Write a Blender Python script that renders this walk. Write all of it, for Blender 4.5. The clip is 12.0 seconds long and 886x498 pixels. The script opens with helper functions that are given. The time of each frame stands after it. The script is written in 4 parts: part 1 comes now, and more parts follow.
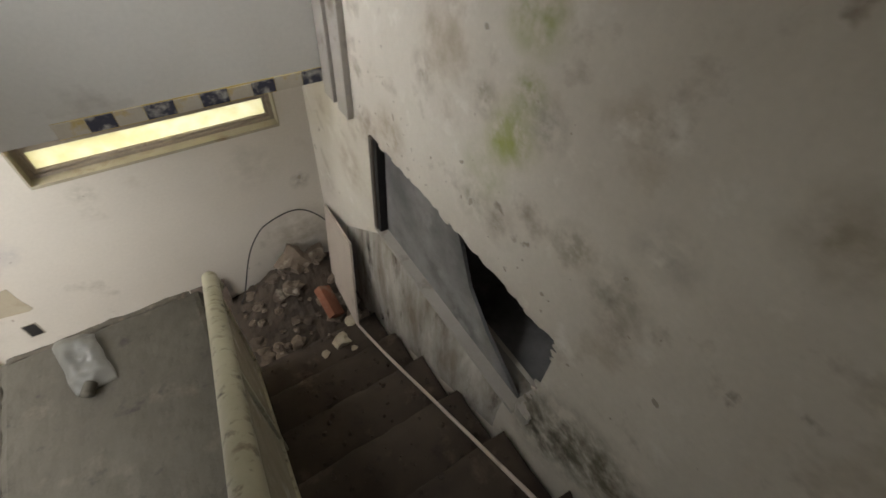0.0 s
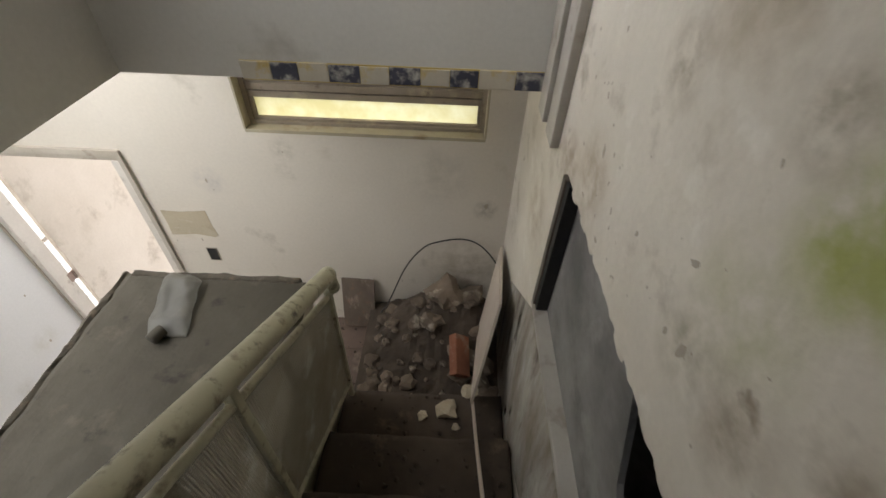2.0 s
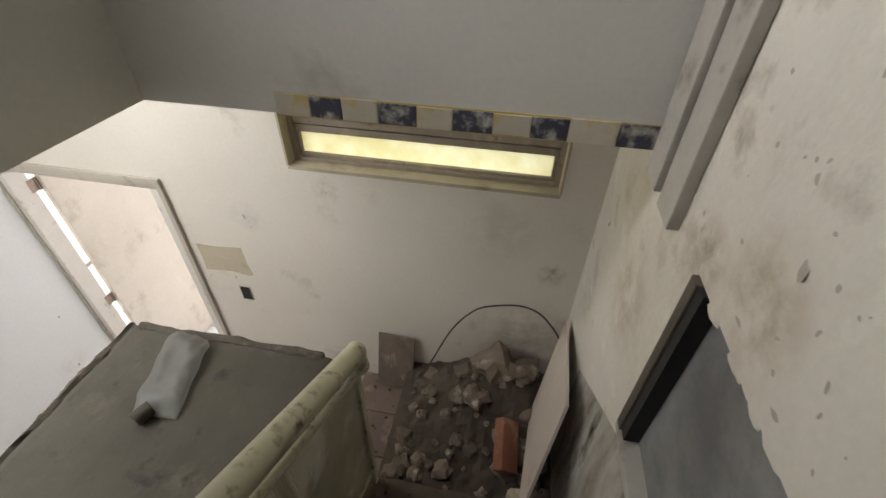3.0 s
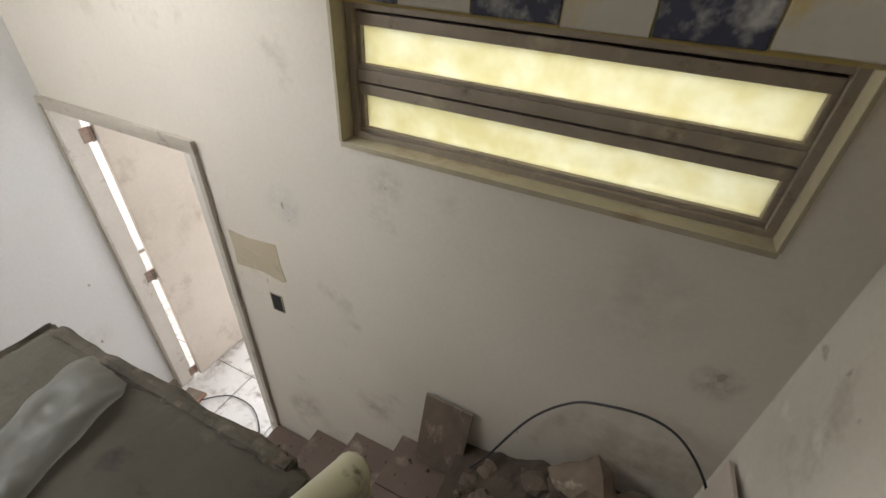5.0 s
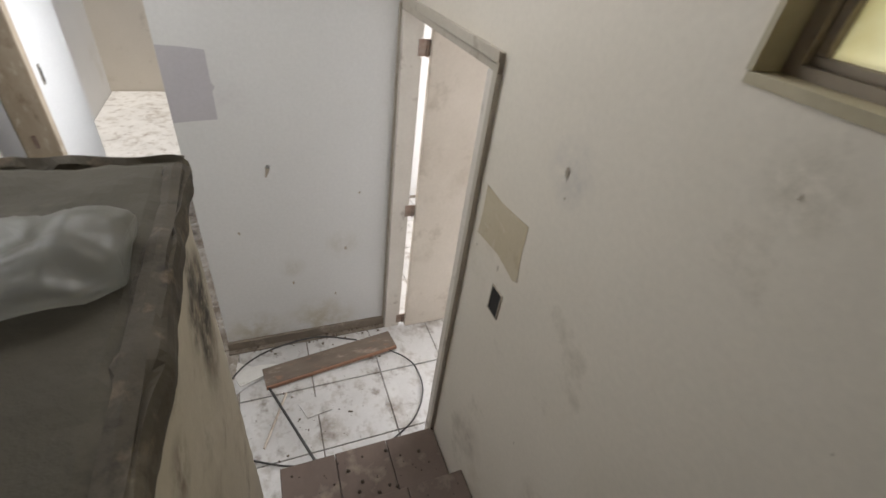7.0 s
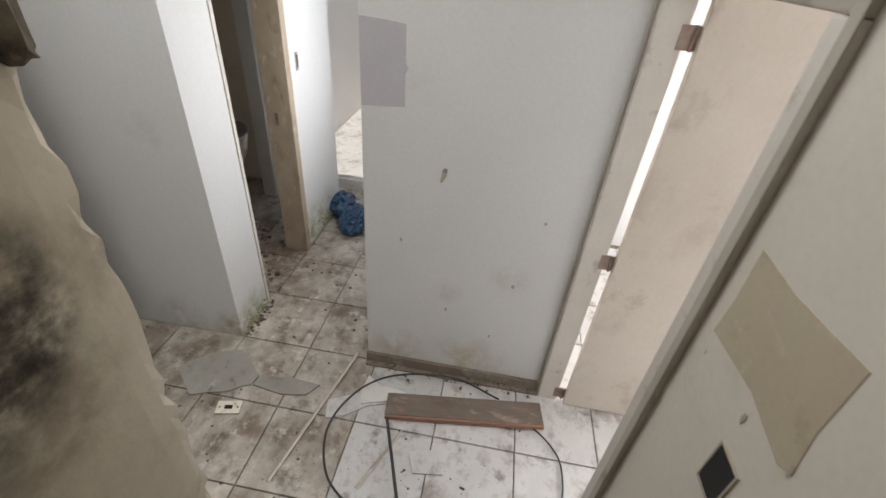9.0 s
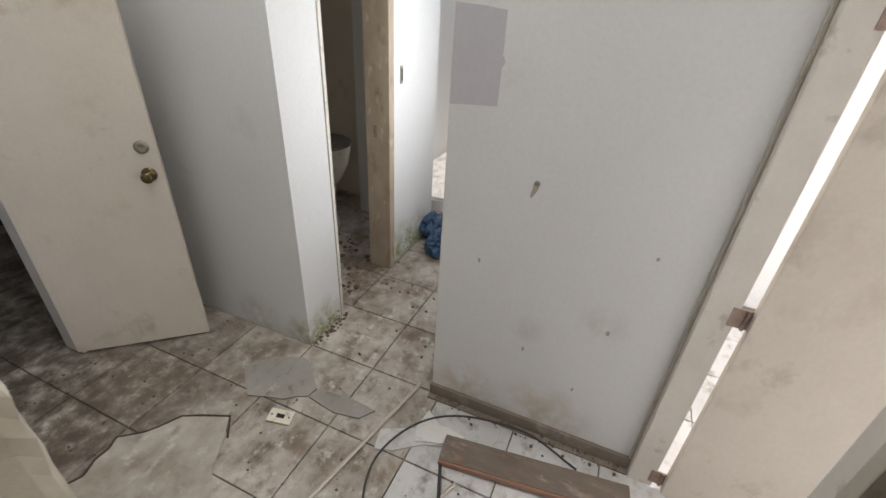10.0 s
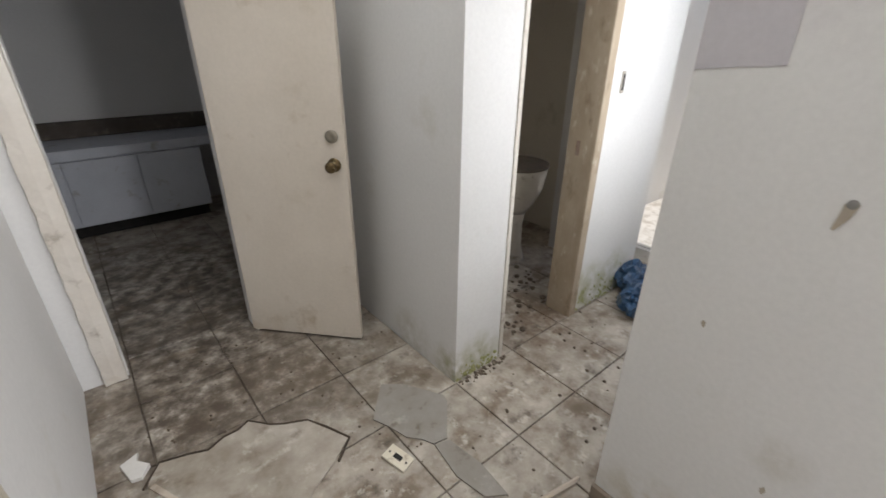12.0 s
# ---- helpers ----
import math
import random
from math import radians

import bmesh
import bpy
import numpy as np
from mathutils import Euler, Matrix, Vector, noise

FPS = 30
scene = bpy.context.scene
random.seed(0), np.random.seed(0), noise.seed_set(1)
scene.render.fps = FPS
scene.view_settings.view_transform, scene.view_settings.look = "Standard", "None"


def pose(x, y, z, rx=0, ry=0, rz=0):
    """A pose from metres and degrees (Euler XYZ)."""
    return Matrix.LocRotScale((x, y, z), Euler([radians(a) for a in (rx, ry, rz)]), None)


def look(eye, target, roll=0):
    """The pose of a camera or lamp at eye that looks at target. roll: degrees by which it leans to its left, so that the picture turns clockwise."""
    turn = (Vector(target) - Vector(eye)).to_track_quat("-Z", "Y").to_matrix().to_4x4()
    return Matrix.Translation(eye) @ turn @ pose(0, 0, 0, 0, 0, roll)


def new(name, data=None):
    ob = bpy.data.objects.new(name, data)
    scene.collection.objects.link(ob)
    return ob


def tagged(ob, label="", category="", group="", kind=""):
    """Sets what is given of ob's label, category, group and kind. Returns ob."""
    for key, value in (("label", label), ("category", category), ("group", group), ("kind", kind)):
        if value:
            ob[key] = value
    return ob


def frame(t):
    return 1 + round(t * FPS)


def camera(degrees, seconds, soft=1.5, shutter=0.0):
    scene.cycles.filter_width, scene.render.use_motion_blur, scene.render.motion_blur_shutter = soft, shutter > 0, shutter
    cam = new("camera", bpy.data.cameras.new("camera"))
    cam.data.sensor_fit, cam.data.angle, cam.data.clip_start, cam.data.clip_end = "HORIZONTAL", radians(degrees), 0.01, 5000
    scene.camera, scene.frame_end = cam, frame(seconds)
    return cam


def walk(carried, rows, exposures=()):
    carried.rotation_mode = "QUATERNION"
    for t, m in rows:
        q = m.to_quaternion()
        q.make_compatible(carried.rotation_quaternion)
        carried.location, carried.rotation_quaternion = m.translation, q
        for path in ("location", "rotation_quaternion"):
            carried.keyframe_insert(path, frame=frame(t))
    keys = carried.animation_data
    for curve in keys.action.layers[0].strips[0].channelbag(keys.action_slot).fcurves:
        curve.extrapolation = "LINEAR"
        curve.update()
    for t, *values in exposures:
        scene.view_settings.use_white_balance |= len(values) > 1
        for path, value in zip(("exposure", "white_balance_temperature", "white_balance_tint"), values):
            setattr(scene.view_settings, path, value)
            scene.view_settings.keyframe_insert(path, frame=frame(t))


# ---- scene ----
cam = camera(90.8, 12.0, soft=1.5, shutter=0.25)
PATH = [
    (0, (-0.66, -2.339, 3.71), (0.141, -1.271, 2.221), 5.3),
    (0.5, (-0.572, -2.197, 3.664), (-0.033, -1.047, 2.12), 5.0),
    (1, (-0.455, -2.136, 3.489), (-0.155, -0.861, 1.978), 3.0),
    (1.5, (-0.356, -2.104, 3.426), (-0.246, -0.724, 1.983), 1.8),
    (2, (-0.328, -1.932, 3.325), (-0.353, -0.479, 1.952), 2.0),
    (2.5, (-0.361, -1.742, 3.277), (-0.548, -0.242, 1.967), 1.1),
    (4.3, (-0.44, -1.204, 2.928), (-0.832, 0.349, 1.731), 3.3),
    (4.5, (-0.467, -1.149, 2.889), (-0.934, 0.399, 1.711), 3.4),
    (5, (-0.532, -1.041, 2.797), (-1.183, 0.438, 1.619), 3.4),
    (5.5, (-0.524, -0.899, 2.678), (-1.322, 0.5, 1.493), 5.9),
    (6, (-0.619, -0.753, 2.555), (-1.682, 0.479, 1.392), 6.4),
    (6.5, (-0.79, -0.684, 2.486), (-2.063, 0.332, 1.324), 8.1),
    (7, (-0.9, -0.664, 2.365), (-2.352, 0.037, 1.182), 8.7),
    (7.2, (-0.946, -0.629, 2.31), (-2.447, -0.037, 1.128), 9.4),
    (8.8, (-1.277, -0.437, 2.081), (-2.927, -0.498, 0.952), 6.7),
    (9, (-1.338, -0.461, 2.078), (-2.971, -0.635, 0.936), 5.4),
    (9.5, (-1.421, -0.452, 2.065), (-3.036, -0.829, 0.947), 4.8),
    (10, (-1.531, -0.417, 1.882), (-3.127, -1.049, 0.855), 3.7),
    (10.5, (-1.613, -0.374, 1.854), (-3.169, -1.082, 0.816), 1.9),
    (11, (-1.722, -0.372, 1.763), (-3.255, -1.168, 0.756), 2.2),
    (11.5, (-1.829, -0.479, 1.644), (-3.203, -1.585, 0.702), 1.4),
    (12, (-1.892, -0.556, 1.576), (-3.051, -1.938, 0.712), 0.6),
]
walk(cam, [(t, look(eye, target, roll)) for t, eye, target, roll in PATH],
     exposures=[(0, 0.32), (1, 0.2), (2.5, 0.15), (4.5, 0.03), (5.5, -0.25), (6.5, -0.45), (7, -0.5), (9, -0.48), (10.5, -0.42), (12, -0.28)])

# ---- light ----
world = bpy.data.worlds.new("world")
scene.world = world
world.use_nodes = True
wn = world.node_tree
sky = wn.nodes.new("ShaderNodeTexSky")
sky.sky_type, sky.sun_disc = "NISHITA", False
sky.sun_elevation, sky.sun_rotation = radians(76), radians(38)
wn.nodes["Background"].inputs[1].default_value = 0.15
wn.links.new(sky.outputs[0], wn.nodes["Background"].inputs[0])
sun = new("sun", bpy.data.lights.new("sun", "SUN"))
sun.data.energy, sun.data.angle, sun.data.color = 4.5, radians(0.6), (1, 0.95, 0.86)
sun.matrix_world = look((-4.85, 0.35, 10), (-6.4, -1.6, 0))


def area(name, eye, target, w, h, watts, color):
    ob = new(name, bpy.data.lights.new(name, "AREA"))
    ob.data.shape, ob.data.size, ob.data.size_y = "RECTANGLE", w, h
    ob.data.energy, ob.data.color = watts, color
    ob.matrix_world = look(eye, target)
    return ob


area("skylight_daylight", (-2.35, -1.55, 3.25), (-1.6, -0.6, 0.3), 1.1, 1.5, 41, (0.96, 0.98, 1.0))
area("room_window_daylight", (-3.6, 3.05, 1.5), (-3.0, 0, 1.0), 1.6, 1.3, 200, (0.95, 0.96, 1.0))
# Added fill from behind the camera; no upstairs window is known.
area("upstairs_fill", (-0.75, -5.05, 4.3), (-0.75, 0, 3.2), 0.9, 1.2, 5.5, (0.97, 0.98, 1.0))
# Added overhead fill for the stairwell, not a known skylight.
area("stair_top_fill", (-0.8, -0.95, 5.17), (-0.78, -0.95, 0), 0.9, 0.7, 1.8, (0.97, 0.98, 1.0))
# Made-up side lamp, placed out of view to brighten the stained wall.
area("side_fill", (-1.45, -0.85, 4.05), (0, -0.7, 2.7), 0.5, 0.6, 5.5, (0.97, 0.98, 1.0))
bpy.data.objects["side_fill"].data.spread = radians(95)
# Fill lamp added over the hall, tilted to brighten landing and right wall.
area("hall_stair_fill", (-2.15, -0.36, 3.3), (-0.4, -0.8, 1.7), 0.6, 0.42, 13, (0.97, 0.98, 1.0))
# Unseen fill added to lift the passage walls; no window is known there.
area("passage_fill", (-4.0, -0.97, 1.6), (-3.7, -3, 1.2), 1.3, 1.2, 26, (0.95, 0.97, 1.0))
area("stair_window_daylight", (-0.75, 0.6, 2.75), (-0.75, 0, 2.6), 1.4, 1.2, 12, (1.0, 0.97, 0.92))
# Weak bluish fill added inside the kitchen, from no known window.
area("kitchen_fill", (-0.95, -4.2, 1.6), (-3, -4.6, 0.6), 0.8, 0.8, 1.8, (0.86, 0.91, 1.0))


# ---- materials ----
def mat(name, base, second, rough=0.8, scale=3.0, mix=0.5, stain=None, stain_amt=0.4, stain_scale=1.2,
        bump=0.15, grain=60.0, metal=0.0, vary=0.0, stretch=(1, 1, 1), rough_var=0.1, spec=0.5, mould=(), mould_tone=(0.27, 0.29, 0.085), knocks=None):
    """Two tones in broad clouds, stains with a shape of their own, fine grain and relief."""
    m = bpy.data.materials.new(name)
    m.use_nodes = True
    n, l = m.node_tree.nodes, m.node_tree.links
    b = n["Principled BSDF"]
    geo = n.new("ShaderNodeNewGeometry")
    mp = n.new("ShaderNodeMapping")
    mp.inputs["Scale"].default_value = stretch
    l.new(geo.outputs["Position"], mp.inputs["Vector"])

    def cloud(sc, lo, hi, detail=6):
        t = n.new("ShaderNodeTexNoise")
        t.inputs["Scale"].default_value, t.inputs["Detail"].default_value = sc, detail
        t.inputs["Roughness"].default_value = 0.62
        l.new(mp.outputs[0], t.inputs["Vector"])
        r = n.new("ShaderNodeMapRange")
        r.inputs["From Min"].default_value, r.inputs["From Max"].default_value = lo, hi
        l.new(t.outputs["Fac"], r.inputs["Value"])
        return t, r

    def blend(fac, a, c, mode="MIX"):
        x = n.new("ShaderNodeMix")
        x.data_type, x.blend_type = "RGBA", mode
        for sock, v in ((x.inputs[0], fac), (x.inputs[6], a), (x.inputs[7], c)):
            if isinstance(v, (tuple, float, int)):
                sock.default_value = (*v, 1) if isinstance(v, tuple) else v
            else:
                l.new(v, sock)
        return x.outputs[2]

    t1, r1 = cloud(scale, 0.5 - mix / 2, 0.5 + mix / 2 + 0.01)
    col = blend(r1.outputs[0], base, second)
    if stain:
        for k, s in enumerate(stain if isinstance(stain, list) else [stain]):
            t2, r2 = cloud(stain_scale * (1 + 0.7 * k) + 0.13 * k, 0.62 - 0.12 * stain_amt, 0.74 - 0.05 * stain_amt, 9)
            col = blend(r2.outputs[0], col, s)
    for spot in mould:
        centre, size, tone = spot if len(spot) == 3 else (*spot, mould_tone)
        dist = n.new("ShaderNodeVectorMath")
        dist.operation = "DISTANCE"
        l.new(geo.outputs["Position"], dist.inputs[0])
        dist.inputs[1].default_value = centre
        fall = n.new("ShaderNodeMapRange")
        fall.inputs["From Min"].default_value, fall.inputs["From Max"].default_value = size, size * 0.25
        l.new(dist.outputs["Value"], fall.inputs["Value"])
        tm, rm = cloud(11 if size > 0.08 else 24, 0.36, 0.62, 8)
        mul = n.new("ShaderNodeMath")
        mul.operation = "MULTIPLY"
        l.new(fall.outputs[0], mul.inputs[0])
        l.new(rm.outputs[0], mul.inputs[1])
        col = blend(mul.outputs[0], col, tone)
    pit = None
    if knocks:
        warp, _ = cloud(9, 0, 1, 4)
        shift = n.new("ShaderNodeVectorMath")
        shift.operation = "MULTIPLY_ADD"
        l.new(warp.outputs["Color"], shift.inputs[0])
        shift.inputs[1].default_value = (0.14, 0.14, 0.14)
        l.new(geo.outputs["Position"], shift.inputs[2])
        vo = n.new("ShaderNodeTexVoronoi")
        vo.inputs["Scale"].default_value = 7.5
        l.new(shift.outputs[0], vo.inputs["Vector"])
        pit = n.new("ShaderNodeMapRange")
        pit.inputs["From Min"].default_value, pit.inputs["From Max"].default_value = 0.17, 0.07
        l.new(vo.outputs["Distance"], pit.inputs["Value"])
        _, gate = cloud(2.3, 0.5, 0.58, 3)
        pm = n.new("ShaderNodeMath")
        pm.operation = "MULTIPLY"
        l.new(pit.outputs[0], pm.inputs[0])
        l.new(gate.outputs[0], pm.inputs[1])
        pit = pm.outputs[0]
        col = blend(pit, col, knocks)
    t3, r3 = cloud(grain, 0.3, 0.7, 3)
    r3.inputs["To Min"].default_value, r3.inputs["To Max"].default_value = 0.97, 1.03
    cb = n.new("ShaderNodeCombineColor")
    for i in range(3):
        l.new(r3.outputs[0], cb.inputs[i])
    col = blend(1.0, col, cb.outputs[0], "MULTIPLY")
    if vary:
        oi = n.new("ShaderNodeObjectInfo")
        rv = n.new("ShaderNodeMapRange")
        rv.inputs["To Min"].default_value, rv.inputs["To Max"].default_value = 1 - vary, 1 + vary
        l.new(oi.outputs["Random"], rv.inputs["Value"])
        c2 = n.new("ShaderNodeCombineColor")
        for i in range(3):
            l.new(rv.outputs[0], c2.inputs[i])
        col = blend(1.0, col, c2.outputs[0], "MULTIPLY")
    l.new(col, b.inputs["Base Color"])
    rr = n.new("ShaderNodeMapRange")
    rr.inputs["To Min"].default_value, rr.inputs["To Max"].default_value = max(0.03, rough - rough_var), min(1, rough + rough_var)
    l.new(t1.outputs["Fac"], rr.inputs["Value"])
    l.new(rr.outputs[0], b.inputs["Roughness"])
    b.inputs["Metallic"].default_value = metal
    b.inputs["Specular IOR Level"].default_value = spec
    if bump:
        bp = n.new("ShaderNodeBump")
        bp.inputs["Strength"].default_value, bp.inputs["Distance"].default_value = bump, 0.004
        t4, r4 = cloud(grain * 0.35, 0.2, 0.8, 5)
        if pit:
            dent = n.new("ShaderNodeMath")
            dent.operation = "MULTIPLY_ADD"
            l.new(pit, dent.inputs[0])
            dent.inputs[1].default_value = -1.6
            l.new(t4.outputs["Fac"], dent.inputs[2])
            l.new(dent.outputs[0], bp.inputs["Height"])
        else:
            l.new(t4.outputs["Fac"], bp.inputs["Height"])
        l.new(bp.outputs[0], b.inputs["Normal"])
    return m


PLASTER = mat("plaster_white", (0.66, 0.605, 0.525), (0.575, 0.525, 0.445), 0.85, 0.9, 0.5, [(0.50, 0.44, 0.35), (0.43, 0.385, 0.315)], 0.12, 1.7, 0.05,
              mould=[((-0.38, 0, 2.0), 0.2, (0.52, 0.475, 0.405)), ((-0.13, 0, 1.81), 0.08, (0.36, 0.325, 0.27)), ((-0.42, 0, 2.1), 0.1, (0.52, 0.48, 0.41)), ((-1.2, 0, 2.14), 0.08, (0.45, 0.41, 0.34)),
                     ((-0.2, 0, 1.35), 0.3, (0.42, 0.37, 0.29)), ((-1.65, 0, 1.93), 0.1, (0.47, 0.44, 0.41)), ((-1.75, 0, 0.62), 0.14, (0.42, 0.37, 0.31)), ((-1.3, 0, 0.9), 0.13, (0.42, 0.37, 0.31))])
PLASTER_COOL = mat("plaster_cool_white", (0.70, 0.69, 0.68), (0.63, 0.62, 0.605), 0.7, 0.8, 0.5, (0.60, 0.58, 0.54), 0.05, 2.2, 0.0,
                   mould=[((-3.05, -0.45, 0.1), 0.28, (0.50, 0.46, 0.38)), ((-3.05, -0.85, 0.1), 0.22, (0.48, 0.44, 0.36)), ((-3.05, -1.88, 0.05), 0.16, (0.40, 0.38, 0.28)), ((-3.2, -1.83, 0.06), 0.2, (0.33, 0.32, 0.19)), ((-3.05, -2.2, 0.06), 0.22, (0.5, 0.48, 0.43)),
                          ((-4.15, -1.83, 0.1), 0.26, (0.36, 0.36, 0.2)), ((-4.45, -1.83, 0.12), 0.25, (0.42, 0.41, 0.28)), ((-3.05, -0.3, 0.75), 0.12, (0.57, 0.55, 0.51)), ((-3.05, -0.6, 0.62), 0.09, (0.56, 0.54, 0.5)), ((-3.05, -0.78, 1.62), 0.1, (0.62, 0.6, 0.6))])
PLASTER_STAINED = mat("plaster_stained", (0.68, 0.63, 0.54), (0.54, 0.49, 0.41), 0.82, 1.3, 0.36, [(0.40, 0.34, 0.255), (0.33, 0.28, 0.215), (0.72, 0.68, 0.60)], 0.28, 2.6, 0.6, knocks=(0.30, 0.25, 0.19),
                      mould=[((0, -1.70, 3.13), 0.11), ((0, -1.66, 3.09), 0.09, (0.34, 0.36, 0.12)), ((0, -1.69, 3.41), 0.12), ((0, -1.72, 3.24), 0.07, (0.30, 0.31, 0.14)), ((0, -1.62, 2.95), 0.12, (0.45, 0.44, 0.29)),
                             ((0, -1.58, 2.83), 0.1, (0.36, 0.33, 0.25)), ((0, -2.10, 2.95), 0.11, (0.30, 0.27, 0.21)), ((0, -2.15, 2.86), 0.09, (0.36, 0.31, 0.25)), ((0, -1.96, 2.98), 0.08, (0.33, 0.29, 0.22)),
                             ((0, -2.14, 3.13), 0.09, (0.37, 0.34, 0.28)), ((0, -2.32, 3.33), 0.1, (0.38, 0.33, 0.25)), ((0, -1.71, 2.84), 0.1, (0.36, 0.31, 0.24)),
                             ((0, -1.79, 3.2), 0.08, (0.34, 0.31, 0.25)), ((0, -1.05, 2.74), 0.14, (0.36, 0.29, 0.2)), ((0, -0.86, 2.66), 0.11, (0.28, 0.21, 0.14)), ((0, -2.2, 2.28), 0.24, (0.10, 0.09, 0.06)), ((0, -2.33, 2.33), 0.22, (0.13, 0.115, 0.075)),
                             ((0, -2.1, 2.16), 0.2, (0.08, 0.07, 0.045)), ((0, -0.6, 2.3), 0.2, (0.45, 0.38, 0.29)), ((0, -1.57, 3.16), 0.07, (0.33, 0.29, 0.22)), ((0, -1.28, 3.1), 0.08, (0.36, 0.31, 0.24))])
PLASTER_SOFFIT = mat("plaster_grey", (0.63, 0.605, 0.55), (0.54, 0.515, 0.465), 0.85, 1.2, 0.5, (0.42, 0.39, 0.34), 0.1, 2.0, 0.1)
PLASTER_DIRTY = mat("plaster_dirty", (0.56, 0.51, 0.42), (0.45, 0.405, 0.325), 0.9, 2.2, 0.4, [(0.38, 0.33, 0.26), (0.30, 0.26, 0.2)], 0.2, 3.2, 0.5,
                    mould=[((-1.50, -0.789, 1.82), 0.15, (0.26, 0.215, 0.155)), ((-1.49, -0.789, 1.73), 0.11, (0.22, 0.185, 0.14)), ((-1.47, -0.789, 1.915), 0.05), ((-1.43, -0.789, 1.86), 0.06), ((-1.52, -0.789, 1.865), 0.06), ((-1.495, -0.789, 1.83), 0.08),
                           ((-1.535, -0.789, 1.82), 0.045), ((-1.505, -0.789, 1.785), 0.06), ((-1.465, -0.789, 1.77), 0.06), ((-1.26, -0.789, 1.93), 0.04, (0.22, 0.18, 0.13)), ((-1.2, -0.789, 1.86), 0.05, (0.2, 0.16, 0.12)), ((-1.49, -0.789, 1.80), 0.05)],
                    mould_tone=(0.03, 0.025, 0.02))
MOULD = mat("green_mould", (0.30, 0.33, 0.10), (0.42, 0.40, 0.22), 0.9, 12, 0.5, (0.12, 0.15, 0.04), 0.6, 9, 0.3)
CONCRETE = mat("bare_concrete", (0.075, 0.066, 0.047), (0.05, 0.042, 0.03), 0.92, 3.2, 0.5, [(0.105, 0.09, 0.065), (0.026, 0.021, 0.016)], 0.3, 6, 1.0)
CONCRETE_RIM = mat("crumbled_render", (0.085, 0.071, 0.051), (0.05, 0.041, 0.03), 0.92, 9, 0.4, [(0.17, 0.142, 0.105), (0.028, 0.022, 0.016), (0.16, 0.12, 0.08)], 0.5, 11, 1.0)
CEMENT = mat("grey_cement", (0.27, 0.26, 0.245), (0.125, 0.12, 0.114), 0.7, 3.4, 0.32, [(0.085, 0.08, 0.075), (0.33, 0.32, 0.3)], 0.4, 3, 0.4)
# Upright pale and dark streaks paint the hall light's reflection into the colour.
GLOSS_STREAKED = mat("glossy_paint_with_sheen", (0.70, 0.665, 0.60), (0.33, 0.29, 0.23), 0.2, 6, 0.3, [(0.12, 0.1, 0.075), (0.06, 0.05, 0.038)], 0.42, 5, 1.0, stretch=(1, 1, 0.3), rough_var=0.15)
DIRT = mat("earth_and_dust", (0.085, 0.062, 0.044), (0.042, 0.031, 0.022), 0.95, 5, 0.5, [(0.14, 0.105, 0.075), (0.03, 0.022, 0.016)], 0.25, 6, 1.0, grain=40)
RUBBLE = mat("rubble", (0.19, 0.145, 0.105), (0.085, 0.065, 0.047), 0.95, 9, 0.6, (0.38, 0.33, 0.26), 0.4, 11, 0.8, vary=0.35)
BRICK = mat("red_clay", (0.28, 0.11, 0.058), (0.19, 0.075, 0.043), 0.9, 10, 0.6, (0.3, 0.22, 0.16), 0.5, 9, 0.4)
STEP_TILE = mat("brown_step_tile", (0.14, 0.095, 0.072), (0.095, 0.066, 0.052), 0.6, 6, 0.5, (0.26, 0.2, 0.15), 0.4, 6, 0.2, vary=0.12)
BOARD = mat("pale_board", (0.58, 0.50, 0.42), (0.48, 0.41, 0.34), 0.6, 3, 0.5, (0.3, 0.24, 0.18), 0.3, 6, 0.1)
RAIL_PAINT = mat("chipped_cream_paint", (0.46, 0.435, 0.31), (0.36, 0.33, 0.225), 0.5, 6, 0.5, [(0.14, 0.11, 0.07), (0.07, 0.055, 0.04)], 0.5, 14, 0.25)
MESH_METAL = mat("dusty_mesh", (0.33, 0.30, 0.225), (0.22, 0.195, 0.14), 0.6, 6, 0.5, (0.46, 0.44, 0.38), 0.5, 5, 0.2, metal=0.1)
TRIM_GREY = mat("grey_trim", (0.42, 0.39, 0.34), (0.32, 0.29, 0.25), 0.6, 4, 0.5, (0.2, 0.17, 0.13), 0.4, 8, 0.15)
WOOD_DARK = mat("dark_wood", (0.10, 0.075, 0.055), (0.06, 0.045, 0.035), 0.6, 8, 0.5, None, 0, 1, 0.2, stretch=(6, 6, 0.6))
JAMB_WOOD = mat("scuffed_brown_wood", (0.43, 0.355, 0.265), (0.30, 0.235, 0.165), 0.75, 5, 0.45, [(0.2, 0.145, 0.095), (0.56, 0.49, 0.39)], 0.4, 7, 0.3, stretch=(1.5, 1.5, 0.6))
DOOR_PAINT = mat("cream_door_paint", (0.64, 0.58, 0.505), (0.55, 0.49, 0.415), 0.55, 2.2, 0.5, [(0.50, 0.43, 0.34), (0.44, 0.36, 0.27)], 0.1, 2.2, 0.06)
DOOR_STAINED = mat("stained_beige_door", (0.64, 0.575, 0.50), (0.54, 0.475, 0.40), 0.7, 2.2, 0.45, [(0.47, 0.405, 0.33), (0.40, 0.34, 0.27)], 0.3, 2.4, 0.05, stretch=(1, 1, 0.8))
FRAME_WHITE = mat("off_white_frame", (0.66, 0.62, 0.56), (0.55, 0.50, 0.44), 0.55, 3, 0.5, (0.3, 0.25, 0.2), 0.25, 8, 0.1)
